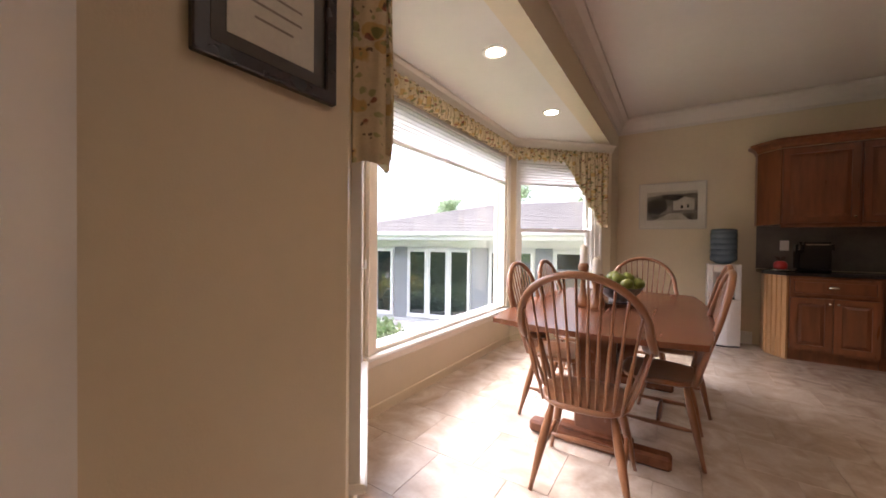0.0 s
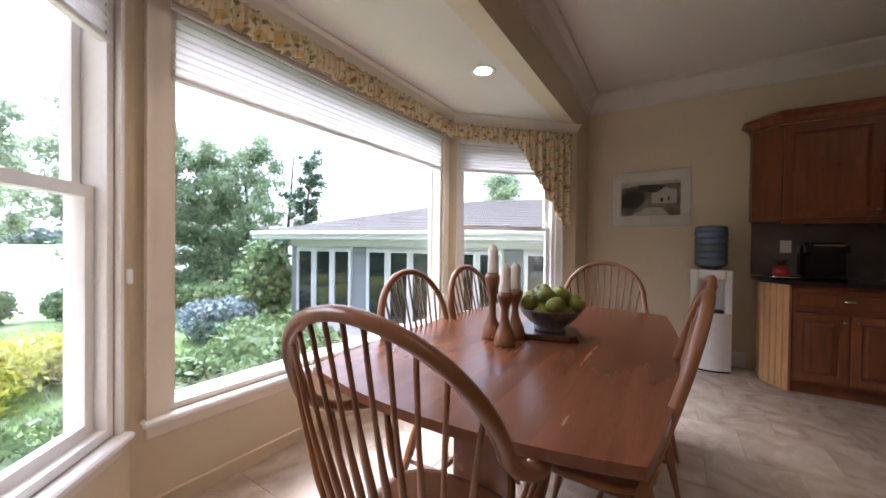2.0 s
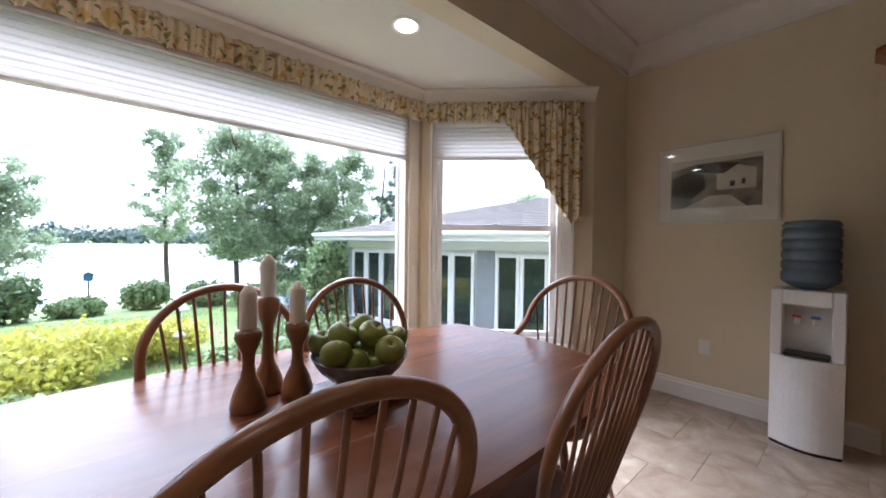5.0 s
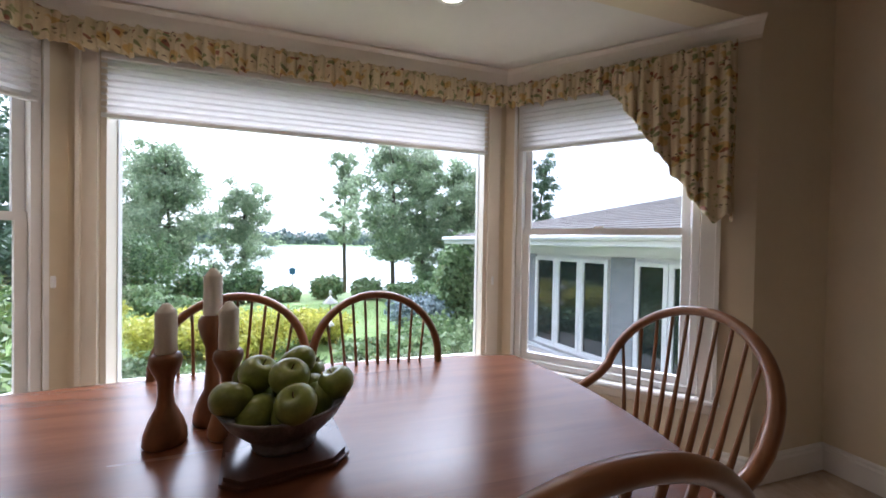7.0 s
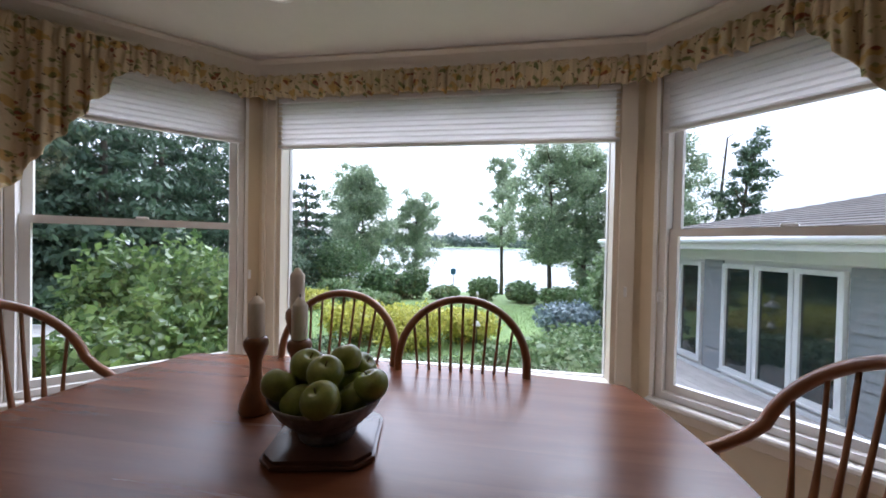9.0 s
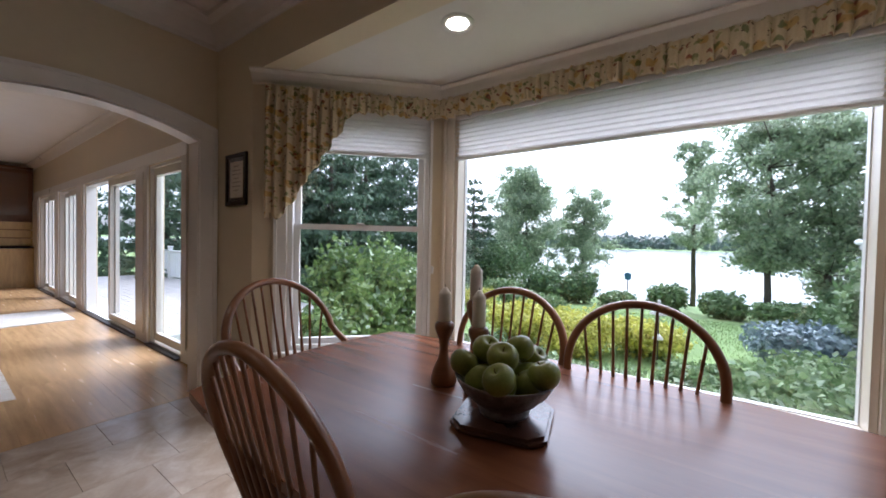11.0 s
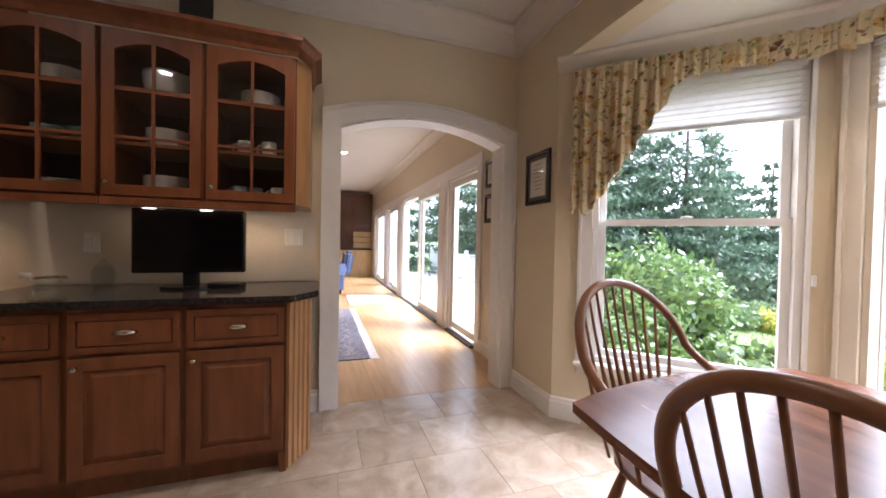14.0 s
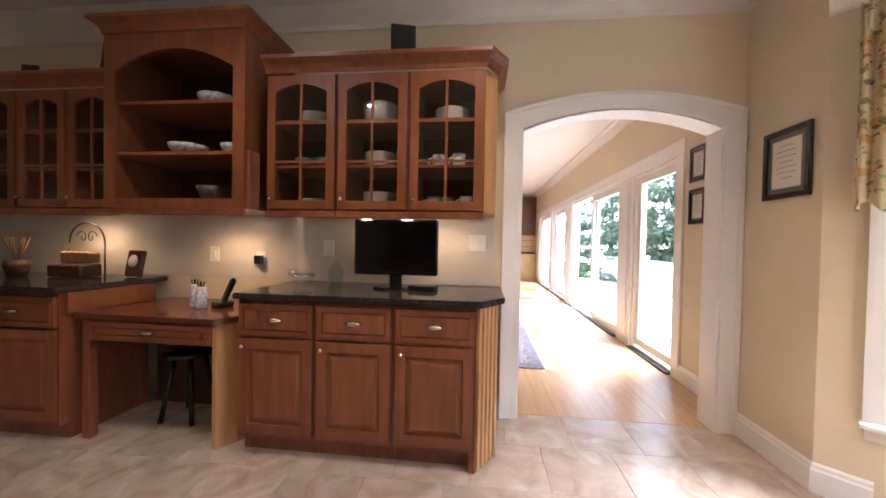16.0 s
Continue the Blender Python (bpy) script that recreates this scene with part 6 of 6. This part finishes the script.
# ---- garden things ----
POST = mat("weathered_post", (0.12, 0.10, 0.08), 0.8)
BLUEPAINT = mat("blue_painted_wood", (0.06, 0.18, 0.30), 0.5)
bh = thing("birdhouse", "small blue birdhouse on a pole", "birdhouse", "", pose(-20.0, 0.75, gz(-20, 0.75)))
part("pole", tube([(0, 0, 0), (0, 0, 1.3)], 0.03, 8), POST, bh)
part("house", soft_box(-0.14, 0.14, -0.14, 0.14, 1.3, 1.55, 0.01), BLUEPAINT, bh)
part("roof", local(prism([(-0.2, 0), (0.2, 0), (0, 0.14)], -0.2, 0.2), pose(0, 0, 1.55, 90, 0, 90)), BLUEPAINT, bh)
fd = thing("bird_feeder", "bird feeder with a pale hood on a thin black pole", "bird feeder", "", pose(-7.0, 2.85, gz(-7, 2.85)))
part("pole", tube([(0, 0, 0), (0, 0, 1.1)], 0.012, 8), POST, fd)
part("hood", lathe([(0.15, 0.96), (0.145, 0.98), (0.05, 1.06), (0.01, 1.12)], 18), WHITEPLASTIC, fd)
part("baffle", lathe([(0.09, 0.5), (0.085, 0.52), (0.03, 0.6)], 16), WHITEPLASTIC, fd)
part("perch", lathe([(0.02, 1.12), (0.035, 1.16), (0.02, 1.22)], 10), WHITEPLASTIC, fd)

# ---- the wing of the house ----
SIDING = mat("grey_clapboard", (0.25, 0.275, 0.30), 0.6, vary=0.08, scale=3, bump=0.1, bump_scale=60, stretch=(0.5, 0.5, 6))
EXTWHITE = mat("white_exterior_paint", (0.70, 0.72, 0.735), 0.5, vary=0.04, scale=2)
SHINGLE = mat("grey_shingles", (0.17, 0.152, 0.135), 0.9, vary=0.2, scale=9, second=(0.105, 0.095, 0.085), bump=0.3, bump_scale=30, stretch=(1, 4, 1), fine=0.2, per_object=0.12)
DARKROOM = mat("dark_window_interior", (0.05, 0.06, 0.055), 0.9, vary=0.3, scale=3)
WINGGLASS = mat("reflective_wing_glass", (0.02, 0.03, 0.03), 0.03, vary=0.1, spec=1.0)
du, dn = Vector((-0.978, -0.206, 0)).normalized(), None
dn = Vector((du.y, -du.x, 0))
WMX = Matrix(((du.x, dn.x, 0, -3.44), (du.y, dn.y, 0, 6.95), (0, 0, 1, 0), (0, 0, 0, 1)))
wing = thing("house_wing", "single-storey wing with white windows, grey clapboard and shingle roof", "house", "", WMX)
WB, WT = -0.95, 1.34
part("wall", one_box(-2.6, 3.95, 0.05, 0.2, WB, WT), EXTWHITE, wing)
part("side_wall", one_box(3.8, 3.95, 0.2, 5.0, WB, WT), SIDING, wing)
part("frieze", one_box(-2.6, 3.97, 0.0, 0.05, 1.12, WT, 0.004), EXTWHITE, wing)
part("skirt", one_box(-2.6, 3.97, 0.0, 0.05, WB, -0.58, 0.004), EXTWHITE, wing)


def wing_window(u0, u1, z0=-0.5, z1=1.06, door=False):
    w = part("window" if not door else "door", frame_rect(u0, u1, z0, z1, 0.06, -0.012, 0.049), EXTWHITE, wing)
    part("pane", one_box(u0 + 0.06, u1 - 0.06, 0.02, 0.026, z0 + 0.06, z1 - 0.06), WINGGLASS, w)
    part("sill", one_box(u0 - 0.02, u1 + 0.02, -0.03, -0.013, z0 - 0.03, z0, 0.003), EXTWHITE, w)


for k in range(3):
    wing_window(0.37 + 0.515 * k, 0.37 + 0.515 * (k + 1) - 0.012)
    wing_window(2.3 + 0.5 * k, 2.3 + 0.5 * (k + 1) - 0.012)
wing_window(-1.0, -0.52, -0.6, 1.06, True)
wing_window(-0.51, -0.06, -0.6, 1.06, True)
wing_window(-2.2, -1.4, -0.5, 1.06)
for a, b in ((-0.03, 0.34), (1.93, 2.27), (3.82, 3.95), (-1.37, -1.03)):
    for k in range(15):
        z = -0.57 + 0.112 * k
        bm = bmesh.new()
        vv = [bm.verts.new(p) for p in ((a, 0.012, z), (b, 0.012, z), (b, 0.049, z), (a, 0.049, z), (a, 0.03, z + 0.11), (b, 0.03, z + 0.11), (b, 0.049, z + 0.11), (a, 0.049, z + 0.11))]
        for f in ((3, 2, 1, 0), (4, 5, 6, 7), (0, 1, 5, 4), (1, 2, 6, 5), (2, 3, 7, 6), (3, 0, 4, 7)):
            bm.faces.new([vv[i] for i in f])
        part("clapboard", bm, SIDING, wing)
# roof with a hipped end, in courses of shingles
EV, RY, ZE, ZR = -0.45, 3.9, 1.42, 2.5
roof = part("roof", bmesh.new(), SHINGLE, wing)
courses = 24
for k in range(courses):
    f0, f1 = k / courses, (k + 1) / courses
    bm = bmesh.new()
    y0, y1, z0, z1 = EV + (RY - EV) * f0, EV + (RY - EV) * f1, ZE + (ZR - ZE) * f0, ZE + (ZR - ZE) * f1
    e0, e1 = 4.6 - (RY - EV) * f0 * 0.9, 4.6 - (RY - EV) * f1 * 0.9
    vv = [bm.verts.new(p) for p in ((-2.8, y0, z0 + 0.012), (e0, y0, z0 + 0.012), (e1, y1, z1), (-2.8, y1, z1), (-2.8, y0, z0 - 0.01), (e0, y0, z0 - 0.01), (e1, y1, z1 - 0.03), (-2.8, y1, z1 - 0.03))]
    for f in ((0, 1, 2, 3), (7, 6, 5, 4), (0, 4, 5, 1), (1, 5, 6, 2), (2, 6, 7, 3), (3, 7, 4, 0)):
        bm.faces.new([vv[i] for i in f])
    part("shingle_course", bm, SHINGLE, roof)
bm = bmesh.new()
hv = [bm.verts.new(p) for p in ((4.6, EV, ZE), (4.6, RY * 2 - EV, ZE), (4.6 - (RY - EV) * 0.9, RY, ZR), (-2.8, RY, ZR), (-2.8, RY * 2 - EV, ZE))]
bm.faces.new((hv[0], hv[1], hv[2]))
bm.faces.new((hv[2], hv[1], hv[4], hv[3]))
bmesh.ops.recalc_face_normals(bm, faces=bm.faces)
bm.to_mesh(roof.data)
bm.free()
part("fascia", one_box(-2.8, 4.6, EV - 0.03, EV - 0.002, ZE - 0.15, ZE + 0.0, 0.003), EXTWHITE, wing)
part("fascia", one_box(4.602, 4.63, EV - 0.03, RY, ZE - 0.15, ZE + 0.0, 0.003), EXTWHITE, wing)
part("soffit", one_box(-2.8, 4.6, EV, 0.2, ZE - 0.06, ZE - 0.04), EXTWHITE, wing)
part("gutter", tube([(-2.8, EV - 0.06, ZE - 0.03), (4.62, EV - 0.06, ZE - 0.03)], 0.045, 8), EXTWHITE, wing)
DECK = mat("pale_deck_boards", (0.52, 0.50, 0.48), 0.6, vary=0.12, scale=4, bump=0.1, bump_scale=30, per_object=0.08)
wk = thing("boardwalk", "pale grey boardwalk along the wing", "deck", "", WMX)
for k in range(9):
    part("deck_board", one_box(-2.6, 3.9, -1.31 + 0.143 * k, -1.31 + 0.143 * k + 0.138, -0.66, -0.63), DECK, wk)
part("skirt_board", one_box(-2.6, 3.9, -1.34, -1.312, -0.95, -0.63), EXTWHITE, wk)

# ---- deck beyond the glass doors ----
dk = thing("deck", "pale painted deck outside the glass doors", "deck", "")
for k in range(18):
    part("deck_board", one_box(-3.65 + 0.146 * k, -3.65 + 0.146 * k + 0.141, -11.5, -2.3, -0.07, -0.03), DECK, dk)
part("joist_skirt", one_box(-3.69, -3.651, -11.5, -2.3, -1.0, -0.03), EXTWHITE, dk)
part("joist_skirt", one_box(-3.65, -1.02, -2.299, -2.26, -1.0, -0.03), EXTWHITE, dk)
rl = thing("deck_railing", "white painted baluster railing round the deck", "railing", "")
part("top_rail", one_box(-3.57, -3.48, -11.5, -3.9, 0.80, 0.84, 0.006), EXTWHITE, rl)
part("bottom_rail", one_box(-3.55, -3.50, -11.5, -3.9, 0.05, 0.09), EXTWHITE, rl)
for k in range(5):
    y = -11.4 + 1.85 * k
    part("post", merge(one_box(-3.575, -3.475, y, y + 0.1, -0.03, 0.92, 0.006), one_box(-3.59, -3.46, y - 0.015, y + 0.115, 0.92, 0.96, 0.01)), EXTWHITE, rl)
y = -11.2
while y < -4.05:
    part("baluster", one_box(-3.54, -3.51, y, y + 0.032, 0.09, 0.80), EXTWHITE, rl)
    y += 0.125

# ---- floor pieces ----
def tiles():
    floor = tagged(new("floor"), "cream and tan limestone tile floor with narrow joints", "floor", kind="structure")
    size, gap = 0.405, 0.002
    data = {}

    def mesh(w, d):
        key = (round(w, 3), round(d, 3))
        if key not in data:
            bm = soft_box(0, w, 0, d, -0.0058, 0.0, 0.0008)
            me = bpy.data.meshes.new("tile")
            bm.to_mesh(me)
            bm.free()
            me.materials.append(TILE)
            data[key] = me
        return data[key]

    rest = bmesh.new()
    y, row = 0.032, 0
    while y < NORTH:
        d = min(size, NORTH - y) - gap
        x = (BAY_X if y > BAY_S0 else WEST - 0.1) - (row % 2) * size * 0.5
        end = EAST
        while x < end and d > 0.02:
            a = max(x, BAY_X + 0.001)
            w = min(x + size, end) - a - gap
            if w > 0.03:
                cx, cy = a + w / 2, y + d / 2
                if not (cx < WEST - 0.25 and (cy - BAY_S0 < (WEST - cx) - 0.3 or BAY_N0 - cy < (WEST - cx) - 0.3)):
                    if a > 4.9:
                        box(rest, a, a + w, y, y + d, -0.0058, 0.0)
                    else:
                        t = new("tile", mesh(w, d))
                        t.location = (a, y, 0)
                        t.parent = floor
            x += size
        y += size
        row += 1
    part("tiles", rest, TILE, floor)["kind"] = "stuff"


def boards():
    floor = tagged(new("floor_living"), "honey oak strip floor, satin varnished", "floor", kind="structure")
    rnd = random.Random(7)
    w = 0.105
    x = LW
    rest = bmesh.new()
    meshes = {}
    while x < LE - 0.01:
        y = 0.028
        while y > LS + 0.02:
            L = min(rnd.choice((1.2, 1.6, 2.0)), y - LS)
            ww = min(w, LE - x) - 0.0003
            if x < 1.35:
                key = (round(L, 3), round(ww, 3))
                if key not in meshes:
                    bm = soft_box(0, ww, -L + 0.0004, 0, -0.0075, 0.0, 0.0005)
                    me = bpy.data.meshes.new("board")
                    bm.to_mesh(me)
                    bm.free()
                    me.materials.append(OAKFLOOR)
                    meshes[key] = me
                b = new("board", meshes[key])
                b.location = (x, y, 0)
                b.parent = floor
            else:
                box(rest, x, x + ww, y - L + 0.0006, y, -0.0075, 0.0)
            y -= L
        x += w
    ob = part("boards", rest, OAKFLOOR, floor)
    ob["kind"] = "stuff"


tiles()
boards()
